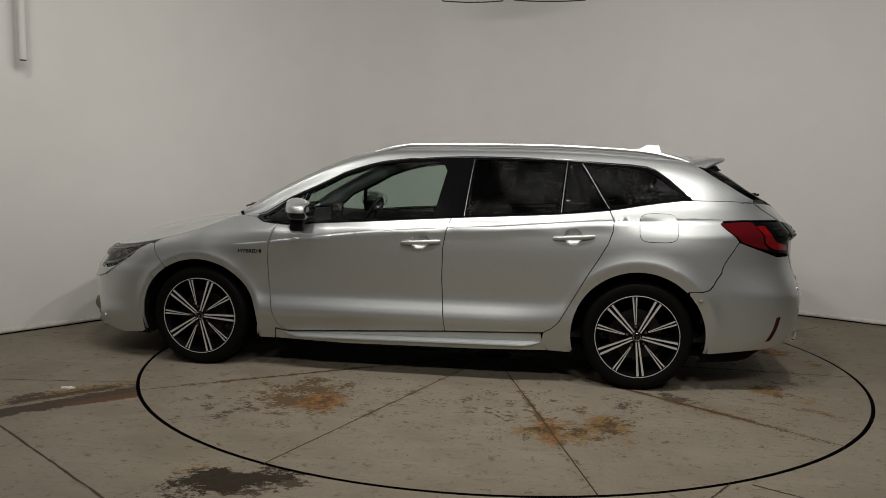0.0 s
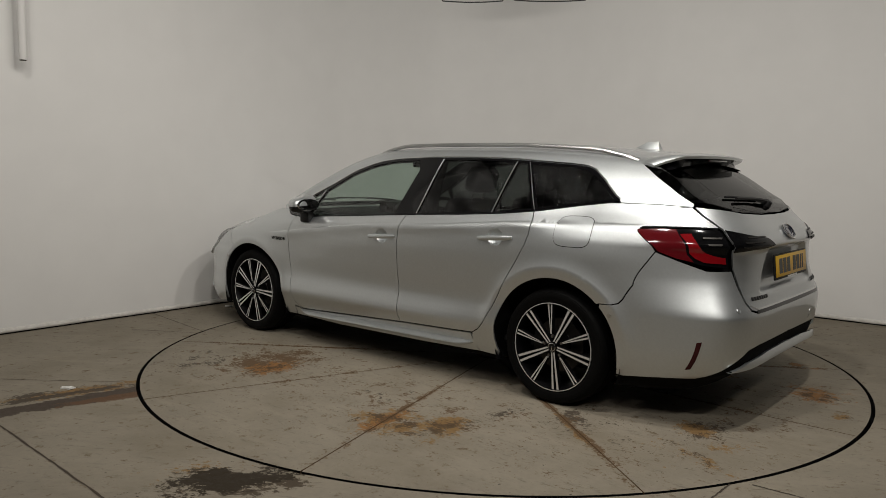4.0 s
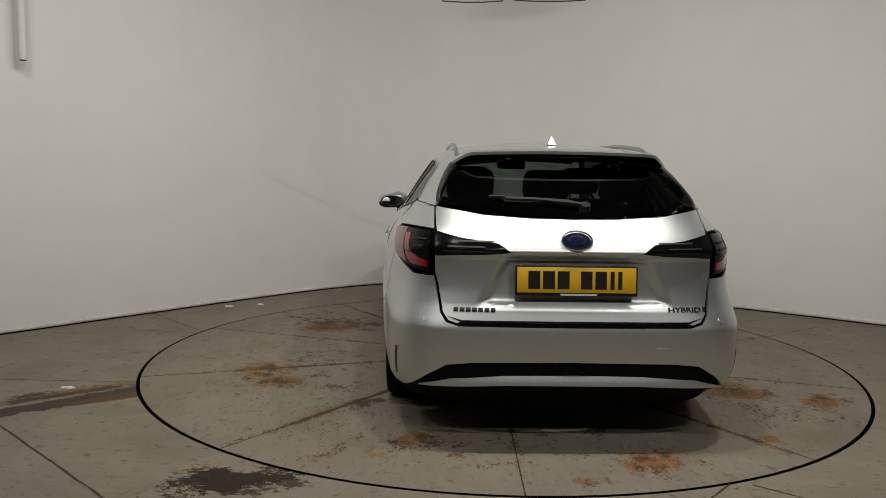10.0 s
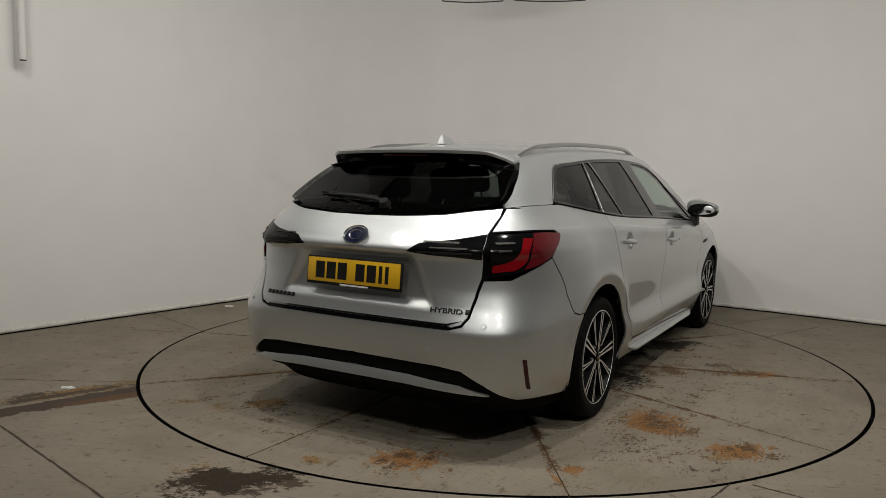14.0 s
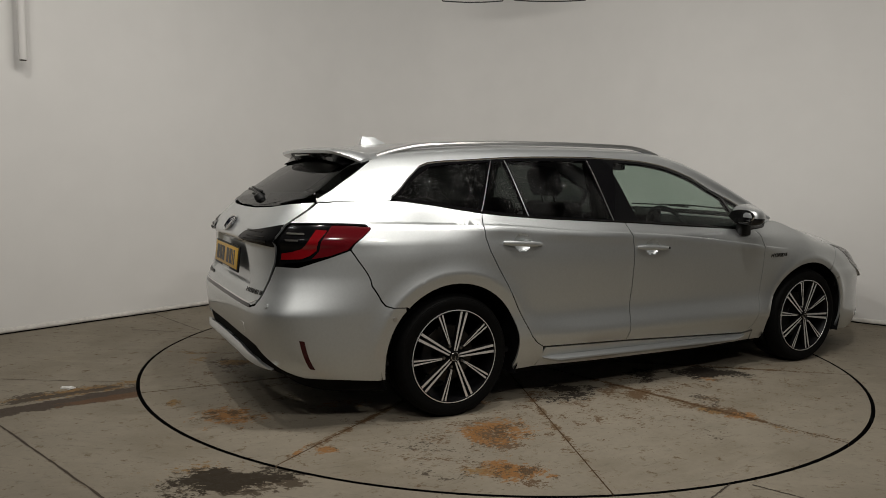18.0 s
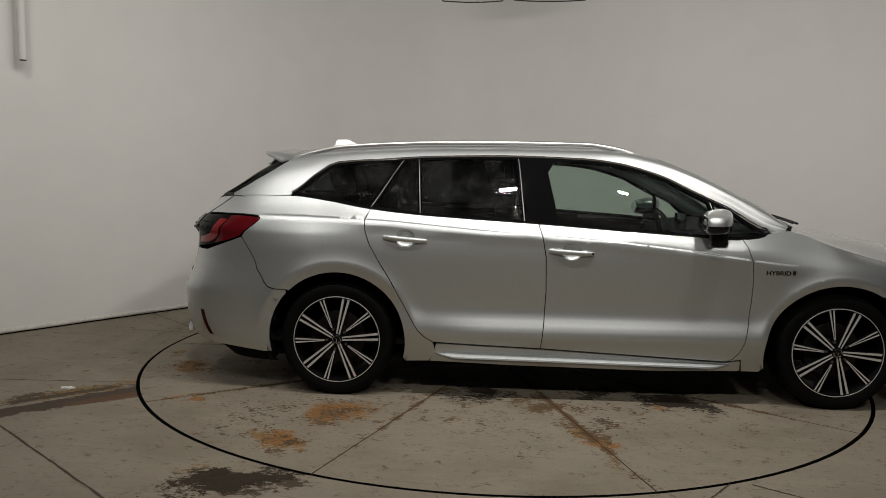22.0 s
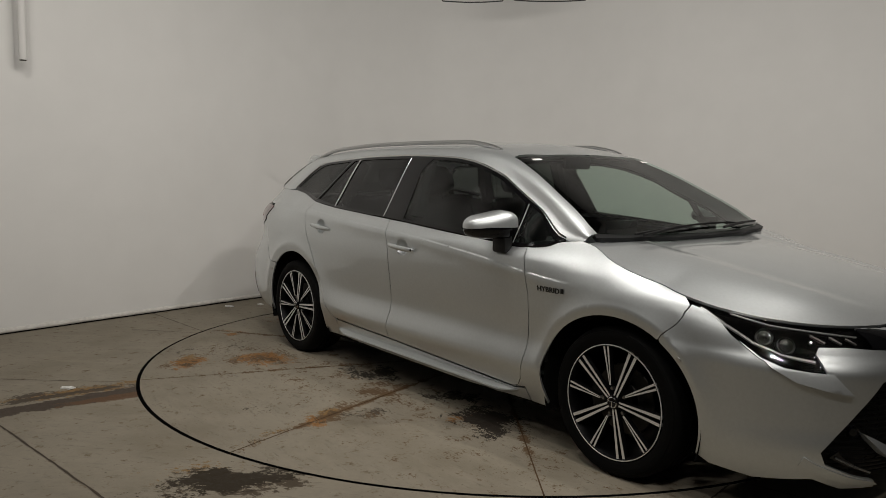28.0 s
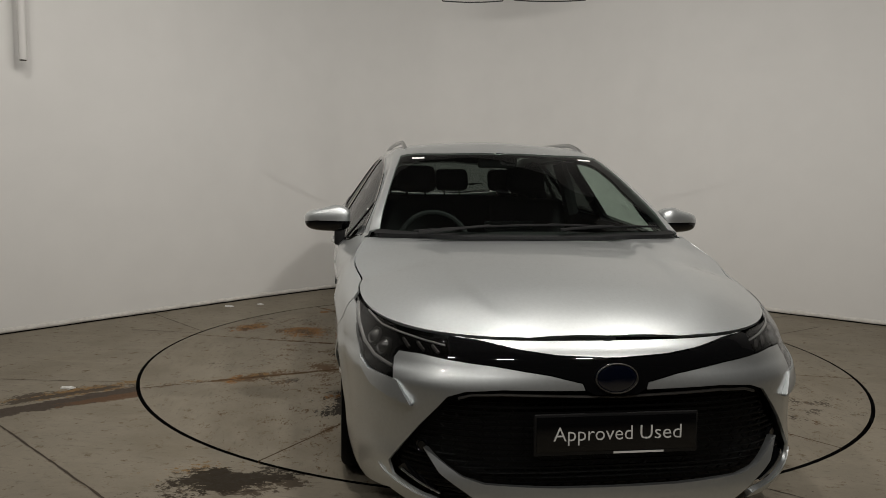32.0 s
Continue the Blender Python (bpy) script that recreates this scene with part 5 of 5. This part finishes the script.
for k in range(33):
    y = -.535 + 1.07 * k / 32
    q = abs(y) / .535
    r0 = up(np.array([-1.675]), np.array([up_y(-1.675, y)[1]]))[0]
    xt = -1.905 + .065 * q ** 2 + .10 * max(0, q - .85) / .15
    zt = 1.359 - .012 * q ** 2 - .045 * max(0, (q - .82) / .18) ** 1.5
    g0 = up(np.array([-1.80]), np.array([up_y(-1.80, y * .93)[1]]))[0]
    rt.append([top.verts.new(p) for p in ((-1.675, y, r0[2] + .001), (-1.675 + (xt + 1.675) * .5, y, (r0[2] + zt) / 2 + .008), (xt + .012, y, zt + .001), (xt, y, zt - .006), (xt + .006, y, zt - .020))])
    ru.append([und.verts.new(p) for p in ((xt + .006, y, zt - .020), (xt + .05, y * .985, zt - .040), (-1.83, y * .95, g0[2] - .004), (-1.76, y * .93, g0[2] + .01))])
for rows_, b in ((rt, top), (ru, und)):
    for a, c in zip(rows_, rows_[1:]):
        for j in range(len(a) - 1):
            b.faces.new((a[j], a[j + 1], c[j + 1], c[j]))
for rows_ in (rt,):
    top.faces.new(rows_[0]), top.faces.new(rows_[-1][::-1])
bmesh.ops.recalc_face_normals(top, faces=top.faces)
spoiler = part("roof_spoiler", top, PAINT, gate, "silver roof spoiler over the rear window")
part("spoiler_underside", und, BLACK_GLOSS, spoiler, "gloss black spoiler underside")
bm = bmesh.new()
box(bm, -1.878, -1.87, -.13, .13, 1.324, 1.338, .002)
part("brake_light", bm, RED_DARK, spoiler, "dark red high brake light")

# bright line round the side windows
for r in (False, True):
    bm = bmesh.new()
    tube(bm, path_on(upk, UZ(*[(x, z + .004) for x, z in DLO_TOP]), .002, 4, r), .0042, 6)
    part("window_trim", bm, CHROME, car, "thin bright window trim")
    bm = bmesh.new()
    tube(bm, path_on(upk, UZ(*[(x, max(z - .004, float(belt(x)) + .003)) for x, z in DLO_BOT]), .003, 4, r), .005, 6)
    part("belt_moulding", bm, BLACK_GLOSS, car, "black belt moulding")

    for p0, p1 in (((-.925, 1.312), (-.897, 1.018)), ((-1.010, 1.308), (-1.172, 1.047)), ((-.362, 1.322), (-.331, .988)), ((.685, 1.098), (.725, .922))):
        bm = bmesh.new()
        tube(bm, path_on(upk, UZ(p0, p1), .001, 8, r), .0024, 6)
        part("window_divider", bm, DARK_CHROME, car, "thin bright window divider")

# wipers and cowl
cowl = [(x, s) for x, s in UY((1.245, 0), (1.235, .3), (1.185, .56), (1.125, .715), (1.09, .70), (1.155, .55), (1.20, .3), (1.21, 0))]
panel("cowl", [both_half(cowl)], upk, BLACK, car, "black plastic cowl under the screen", lift=-.004, thick=.02, gap=0, step=.04, out_from=(0, 0, .3))
for a, b, c in (((1.222, -.52), (1.196, -.20), (1.178, .16)), ((1.226, .12), (1.182, .38), (1.118, .62))):
    bm = bmesh.new()
    tube(bm, path_on(upk, UY(a, b), .022, 5), .007, 6)
    tube(bm, path_on(upk, UY((b[0] - .004, b[1] - .34 if b[1] < 0 else b[1] - .30), (b[0] - .006, b[1]), c), .014, 6), .0055, 5)
    part("wiper", bm, BLACK, car, "black windscreen wiper")
bm = bmesh.new()
tube(bm, path_on(upk, UY((-2.125, -.05), (-2.10, .12), (-2.085, .30)), .018, 6), [.012] * 4 + [.008] * 9, 6)
tube(bm, path_on(upk, UY((-2.095, .0), (-2.078, .2), (-2.055, .37)), .010, 6), .006, 6)
c, n = on(upk, *UY((-2.13, -.06))[0], .0)
lathe(bm, [(.001, .03), (.02, .028), (.026, .01), (.028, 0)], 20, "z", m=facing(c, n))
part("rear_wiper", bm, BLACK, gate, "black rear wiper")
for y in (-.455, .455):
    lp = UY((.492, y - .033), (.492, y + .033), (.512, y + .033), (.512, y - .033))
    panel("screen_label", [lp], upk, WHITE, car, "small white label on the screen", lift=.002, thick=.001, gap=0, step=.05, out_from=(0, 0, .3), inner=False)

def blade(a, z):
    """The facet under the headlight: it leans out towards its lower edge, then falls back."""
    p = low(a, z)
    top_ = np.interp(p[..., 0], [1.85, 1.93, 2.02, 2.14, 2.18], [.675, .622, .598, .592, .585])
    out = .020 * np.clip((top_ - z) / .07, 0, 1)
    q = p.copy()
    q[..., 0] += out * .5
    q[..., 1] += np.sign(p[..., 1]) * out * .8
    return q


blade_loop = L((1.86, .664), (1.935, .612), (2.017, .588)) + N_((.715, .582), (.680, .580), (.655, .545), (.624, .508), (.655, .514), (.69, .524)) + L((2.05, .546), (1.975, .588), (1.91, .632))

# headlights and black nose strip
hl_loop = L(*[(float(v), float(hood_edge_z(v)) - .003) for v in np.linspace(1.635, 2.10, 16)]) + N_((.515, .714), (.515, .659), (.604, .667), (.668, .6655), (.686, .642), (.693, .583)) + L((2.012, .595), (1.913, .627), (1.83, .685), (1.722, .757))
nose_strip = N_((0, .6645), (.18, .6745), (.30, .6885), (.405, .7055), (.504, .7165), (.516, .712), (.516, .657), (.384, .648), (.208, .623), (.107, .599), (.096, .575), (.07, .562), (0, .558))
panel("nose_strip", [mirror(nose_strip)], low, BLACK_GLOSS, car, "gloss black strip between the headlights", lift=.002, thick=.03, gap=0, step=.025)
for r in (False, True):
    h = panel("headlight", [hl_loop], low, GRILLE, car, "dark headlight with clear lens", right=r, lift=-.035, thick=.01, gap=-.004, step=.02)
    panel("lens", [hl_loop], low, GLASS_LAMP, h, "clear headlight lens", right=r, lift=.001, thick=.003, gap=.001, step=.02)
    bm = bmesh.new()
    tube(bm, path_on(low, [at_x(1.70, .765), at_x(1.80, .715), at_x(1.90, .662), at_x(1.99, .632), at_nose(.70, .618)], -.010, 4, r), .006, 6)
    tube(bm, path_on(low, [at_x(1.80, .755), at_x(1.93, .728), at_nose(.62, .712), at_nose(.53, .700)], -.012, 4, r), .0035, 6)
    part("light_guide", bm, ALLOY, h, "bright light guide strip")
    for a, z in ((at_x(1.93, .69)), (at_x(2.0, .665))):
        c, n = on(low, a, z, -.022, r)
        bm = bmesh.new()
        lathe(bm, [(.001, .016), (.012, .013), (.02, .004), (.024, 0), (.030, .004), (.032, -.01)], 24, "z")
        part("projector", bm, DARK_CHROME, h, "round projector lens").matrix_local = facing(c, n)
    for k in range(3):
        bm = bmesh.new()
        tube(bm, path_on(low, [at_nose(.66 - .045 * k, .705 - .004 * k), at_nose(.645 - .045 * k, .68 - .002 * k)], -.015, 3, r), .006, 6)
        part("reflector", bm, STEEL, h, "small reflector rib")
c, n = on(low, 0, .611, .006)
em = facing(c, Vector((1, 0, .12)).normalized())
bm = bmesh.new()
for rx, ry, w in ((.068, .046, .0022),):
    tube(bm, [Vector((rx * math.cos(2 * math.pi * k / 40), ry * math.sin(2 * math.pi * k / 40), .008)) for k in range(41)], w, 6, caps=False)
part("front_emblem", bm, STEEL, car, "plain oval badge").matrix_local = em
bm = bmesh.new()
lathe(bm, [(.001, .010), (.05, .008), (.066, .004), (.070, 0)], 40, "z", m=Matrix.Diagonal((1, .68, 1, 1)))
part("emblem_field", bm, BLUE_DARK, car, "dark blue badge field").matrix_local = em


# grille: fine horizontal bars in the dark mouth
mouth_y = curve([.17, .20, .26, .305, .45, .548, .568, .577], [.45, .54, .692, .70, .60, .52, .465, .34])
for k in range(19):
    z = .205 + .0195 * k
    a1 = at_nose(float(mouth_y(z)) - .01, z)[0]
    bm = bmesh.new()
    tube(bm, path_on(low, [(-a1, z), (-a1 / 2, z), (0, z), (a1 / 2, z), (a1, z)], -.034, 6), .0042, 5)
    part("grille_bar", bm, GRILLE, car)
for k in range(26):
    y = -.56 + .045 * k
    bm = bmesh.new()
    z1_ = .56 if abs(y) < .48 else .50
    pts = [at_nose(y + (.010 if j % 2 else -.010), z1_ - .0195 * j) for j in range(int((z1_ - .22) / .0195))]
    tube(bm, path_on(low, pts, -.036, 1), .0035, 4)
    part("grille_link", bm, GRILLE, car)
bm = bmesh.new()
tube(bm, path_on(low, N_((-.50, .545), (-.46, .558), (-.36, .563), (0, .552), (.36, .563), (.46, .558), (.50, .545)), -.012, 6), .005, 6)
part("grille_frame", bm, STEEL, car, "dark bright-edged grille frame")
for r in (False, True):
    c, n = on(low, *at_nose(.615, .375), -.03, r)
    bm = bmesh.new()
    lathe(bm, [(.001, .01), (.014, .01), (.016, .008), (.020, .012), (.022, 0)], 20, "z")
    part("parking_sensor", bm, BLACK_GLOSS, car, "round black sensor").matrix_local = facing(c, n)
    panel("corner_vane", [N_((.685, .285), (.65, .262), (.56, .222), (.57, .232), (.65, .285), (.665, .31))], low, BLACK_GLOSS, car, "gloss black corner vane", right=r, lift=-.012, thick=.02, gap=0, step=.02)
    bm = bmesh.new()
    tube(bm, path_on(low, N_((.672, .288), (.62, .258), (.55, .226)), -.008, 5, r), .0035, 6)
    part("vane_edge", bm, SATIN, car, "thin bright edge of the vane")
    panel("corner_blade", [N_((.735, .285), (.712, .262), (.62, .218), (.53, .196), (.50, .180), (.58, .185), (.68, .215), (.74, .25))], low, PAINT, car, "silver lower corner blade", right=r, lift=.005, thick=.02, gap=0, step=.02)
    panel("lamp_blade", [blade_loop], blade, PAINT, car, "silver facet under the headlight", right=r, lift=.0025, thick=.02, gap=0, step=.012)
fp = plate("display_plate", 2.322, .441, BLACK_GLOSS, 1, "black display plate lettered Approved Used", car)
lettering("plate_word", "Approved", .065, WHITE, fp, pose(-.077, .004, .0045), "white lettering reading Approved", .256)
lettering("plate_word", "Used", .065, WHITE, fp, pose(.143, .004, .0045), "white lettering reading Used", .136)
bm = bmesh.new()
box(bm, -.01, .155, -.0635, -.0575, .0, .0014)
part("maker_bar", bm, WHITE, fp, "small white print, unreadable")

# cabin
FLOOR_Z = .30
bm = bmesh.new()
box(bm, -2.0, 1.0, -.74, .74, FLOOR_Z - .03, FLOOR_Z, .01)
part("cabin_floor", bm, TRIM, car)
panel("headliner", [both_half(UY((.42, 0), (.39, .48), (-.4, .48), (-1.5, .455), (-1.70, .44), (-1.70, 0)))], upk, TRIM, car, lift=-.03, thick=.004, gap=0, step=.08, out_from=(0, 0, .3))
bm = bmesh.new()
dash = [(1.16, .60), (1.18, .925), (1.02, .945), (.80, .925), (.70, .90), (.66, .84), (.70, .74), (.80, .62)]
rows = []
for y in np.linspace(-.72, .72, 13):
    rows.append([bm.verts.new((x - .05 * (abs(y) / .72) ** 3, y, z + (.03 * math.exp(-((y + .37) / .16) ** 2) if z > .85 and x < .9 else 0))) for x, z in dash])
for a, b in zip(rows, rows[1:]):
    for k in range(len(dash)):
        bm.faces.new((a[k], a[(k + 1) % len(dash)], b[(k + 1) % len(dash)], b[k]))
bm.faces.new(rows[0]), bm.faces.new(rows[-1][::-1])
bmesh.ops.recalc_face_normals(bm, faces=bm.faces)
part("dashboard", bm, TRIM, car, "black dashboard")
bm = bmesh.new()
box(bm, .70, .715, -.13, .13, .885, 1.0, .006)
part("centre_screen", bm, BLACK_GLOSS, car, "black display screen on the dashboard")
bm = bmesh.new()
m = pose(.56, -.37, .86, 0, 0, 0) @ Matrix.Rotation(radians(-25), 4, "Y")
ringp = [m @ Vector((0, .185 * math.cos(2 * math.pi * k / 40), .185 * math.sin(2 * math.pi * k / 40))) for k in range(41)]
tube(bm, ringp, .014, 8, caps=False)
for a in (0, 180, 270):
    tube(bm, [m @ Vector((0, .05 * math.cos(radians(a)), .05 * math.sin(radians(a)))), m @ Vector((0, .178 * math.cos(radians(a)), .178 * math.sin(radians(a))))], .013, 6)
lathe(bm, [(.001, .02), (.05, .018), (.065, 0), (.05, -.03)], 24, "x", m=m)
tube(bm, [m @ Vector((0, 0, 0)), (.78, -.37, .78)], .035, 10)
part("steering_wheel", bm, TRIM, car, "black steering wheel")


def seat(x, y, w, name, lean=18):
    bm = bmesh.new()
    box(bm, x - .02, x + .48, y - w / 2, y + w / 2, .42, .56, .05)
    back = pose(x + .02, y, .52) @ Matrix.Rotation(radians(-lean), 4, "Y")
    box(bm, -.07, .07, -w / 2, w / 2, 0, .58, .055, m=back)
    s = part(name, bm, FABRIC, car, "dark grey fabric seat", smooth_angle=60)
    for hy in ((0,) if w < .7 else (-.42, 0, .42)):
        bm = bmesh.new()
        box(bm, -.05, .05, hy - .13, hy + .13, .62, .80, .045, m=back)
        tube(bm, [back @ Vector((0, hy - .06, .55)), back @ Vector((0, hy - .06, .65))], .007, 6)
        tube(bm, [back @ Vector((0, hy + .06, .55)), back @ Vector((0, hy + .06, .65))], .007, 6)
        part("headrest", bm, FABRIC, s, smooth_angle=60)


seat(-.28, .37, .50, "front_seat"), seat(-.28, -.37, .50, "front_seat"), seat(-1.15, 0, 1.26, "rear_bench", 22)
bm = bmesh.new()
box(bm, .36, .39, -.11, .11, 1.27, 1.335, .014)
tube(bm, [(.38, 0, 1.33), (.395, 0, 1.352)], .01, 6)
part("rear_view_mirror", bm, BLACK, car, "black inside mirror")
bm = bmesh.new()
box(bm, -1.95, -1.40, -.50, .50, .93, .95, .008)
part("load_cover", bm, TRIM, car, "black load cover")
for r in (1, -1):
    bm = bmesh.new()
    tube(bm, [(-.27, r * .64, .98), (-.275, r * .60, 1.15), (-.28, r * .545, 1.31)], .045, 8)
    part("pillar_trim", bm, TRIM, car)
    bm = bmesh.new()
    tube(bm, [(-1.08, r * .66, 1.02), (-1.06, r * .60, 1.15), (-1.0, r * .54, 1.30)], .05, 8)
    part("pillar_trim", bm, TRIM, car)


# ---- the hall: skirting, floor joints, bits and fittings ----
SEALANT = material("rough_sealant", (.66, .64, .60), .8, grain=.22, scale=30, bump=.5, bump_scale=60)
along_wall("skirting_strip", [(.004, .009), (.010, .010), (.011, .026), (.006, .040), (.0005, .043)], SEALANT, "rough white sealant strip along the wall foot", rough=.55)
JOINT = material("dark_joint", (.052, .038, .026), .9, grain=.3, scale=40)
# near-black colour gives the dark of the gap between floor and wall
FOOT_GAP_BLACK = material("floor_gap", (.008, .007, .006), .95, spec=.1)
along_wall("floor_gap", [(.018, .0025), (.004, .0027), (.004, .012)], FOOT_GAP_BLACK, "near-black strip in the gap at the wall foot")


def joint(p, q, w=.008):
    bm = bmesh.new()
    p, q = Vector(p), Vector(q)
    d = (q - p).normalized()
    n = Vector((-d.y, d.x)) * w / 2
    k, rows = 60, []
    for i in range(k + 1):
        c = p.lerp(q, i / k) + n * (.9 * noise.noise((i * .25, p.x, q.y)) + .5 * noise.noise((i * .9, p.y, q.y)))
        ww = 1 + .8 * noise.noise((i * 1.7, q.x, 3))
        rows.append([bm.verts.new((c.x - n.x * ww, c.y - n.y * ww, .0016)), bm.verts.new((c.x + n.x * ww, c.y + n.y * ww, .0016))])
    for a, b in zip(rows, rows[1:]):
        bm.faces.new((a[0], b[0], b[1], a[1]))
    tagged(part("floor_joint", bm, JOINT, floor), "dark joint between floor slabs")


for p, q, w in (((-2.75, -1.43), (-1.2, -2.66), .009), ((-2.91, 1.06), (-2.22, .43), .007), ((-2.78, .42), (-2.24, .37), .006), ((.97, -2.06), (.75, -2.35), .008), ((1.06, -2.06), (1.5, -2.35), .007),
                ((1.9, 1.25), (2.6, 1.75), .006), ((2.12, .85), (2.7, 1.3), .007), ((-3.3, -1.0), (-2.1, -.95), .004)):
    joint(p, q, w)


def scrap(name, x, y, s, label, cat):
    bm = bmesh.new()
    random.seed(int(x * 100))
    ring = []
    for k in range(11):
        a = 2 * math.pi * k / 11
        r = s * (.6 + .5 * random.random())
        ring.append((x + r * math.cos(a), y + r * .45 * math.sin(a)))
    top_ = [bm.verts.new((u, v, .006 + .006 * random.random())) for u, v in ring]
    bot = [bm.verts.new((u, v, .001)) for u, v in ring]
    c = bm.verts.new((x, y, .013))
    for k in range(11):
        bm.faces.new((top_[k], top_[(k + 1) % 11], c))
        bm.faces.new((bot[k], bot[(k + 1) % 11], top_[(k + 1) % 11], top_[k]))
    tagged(part(name, bm, WHITE, None), label, cat)


scrap("paper_scrap", -2.39, -1.115, .05, "crumpled scrap of white paper on the floor", "paper")
scrap("paint_flake", -2.39, 1.46, .05, "white flake of paint on the floor", "flake")
scrap("paint_flake", -2.15, 1.60, .035, "white flake of paint on the floor", "flake")

# cable trunking on the wall
bm = bmesh.new()
tube(bm, [(-3.401, .180, 5.6), (-3.401, .180, 3.0), (-3.404, .182, 2.06), (-3.407, .185, 1.995)], .028, 14)
trunk = tagged(part("wall_pipe", bm, WALL_PAINT, None), "white pipe that ends high on the wall", "pipe", kind="structure")
bm = bmesh.new()
lathe(bm, [(.025, 0), (.018, .004), (.001, .004)], 16, "z", m=pose(-3.407, .185, 1.990, 0, 0, 0))
part("pipe_end", bm, JOINT, trunk)
# the lamps' housings
for place, aim, _, length in LAMPS:
    m = look(place, aim) if place[:2] != aim[:2] else pose(*place)
    lt = thing("flood_lamp", "slim rectangular LED lamp hung from the ceiling", "lamp", "hall lamps", m)
    bm = bmesh.new()
    box(bm, -length / 2 - .03, length / 2 + .03, -.05, .05, .012, .07, .008)
    part("lamp_body", bm, BLACK, lt)
    inv = m.inverted()
    for sx in (-length / 3, length / 3):
        a = m @ Vector((sx, 0, .06))
        bm = bmesh.new()
        tube(bm, [inv @ a, inv @ Vector((a.x, a.y, 5.6))], .006, 6)
        part("suspension_rod", bm, STEEL, lt)
# a loop of dark cable that hangs from the ceiling
bm = bmesh.new()
tube(bm, [(-.39 + .036 * k, .0, 2.352 + .0016 * (k - 5.5) ** 2 / 5.5) for k in range(12)] , .0038, 6)
tube(bm, [(-.39, 0, 2.361), (-.40, 0, 3.2), (-.40, 0, 5.6)], .0038, 6)
tube(bm, [(.006, 0, 2.361), (.012, 0, 3.2), (.012, 0, 5.6)], .0038, 6)
tube(bm, [(.08 + .042 * k, .0, 2.357 + .0016 * (k - 5.5) ** 2 / 5.5) for k in range(12)], .0038, 6)
tube(bm, [(.08, 0, 2.366), (.075, 0, 3.2), (.075, 0, 5.6)], .0038, 6)
tube(bm, [(.542, 0, 2.366), (.55, 0, 3.2), (.55, 0, 5.6)], .0038, 6)
tagged(part("hanging_cable", bm, BLACK, None), "dark cable hanging from the ceiling in two shallow loops", "cable")


# ---- motion ----
TURN = [(0, 174.65), (1, 166.98), (2, 159.35), (3, 151.53), (3.5, 147.53), (4.5, 139.4), (5.5, 131.2), (6, 127.17), (7, 119.24), (8, 111.37), (9, 103.38), (10, 95.42), (11, 87.44), (12, 79.66), (13, 71.79),
        (14, 63.75), (15, 55.85), (16, 47.85), (17, 39.95), (18, 32.24), (19, 24.4), (20, 16.65), (21, 8.76), (22, .87), (23, -6.88), (24, -14.82), (25, -22.78), (26, -30.73), (27, -38.68), (28, -46.73),
        (29, -54.87), (30, -62.78), (31, -70.6), (32, -78.24)]


def motions():
    """The turntable carries the car round."""
    turn = curve([t for t, _ in TURN], [a for _, a in TURN])
    rows_car, rows_table = [], []
    for k in range(65):
        m = Matrix.Rotation(radians(float(turn(k / 2))), 4, "Z")
        rows_table.append((k / 2, m))
        rows_car.append((k / 2, m @ Matrix.Translation((-CX, -CY, 0))))
    walk(table, rows_table)
    walk(car, rows_car)


motions()
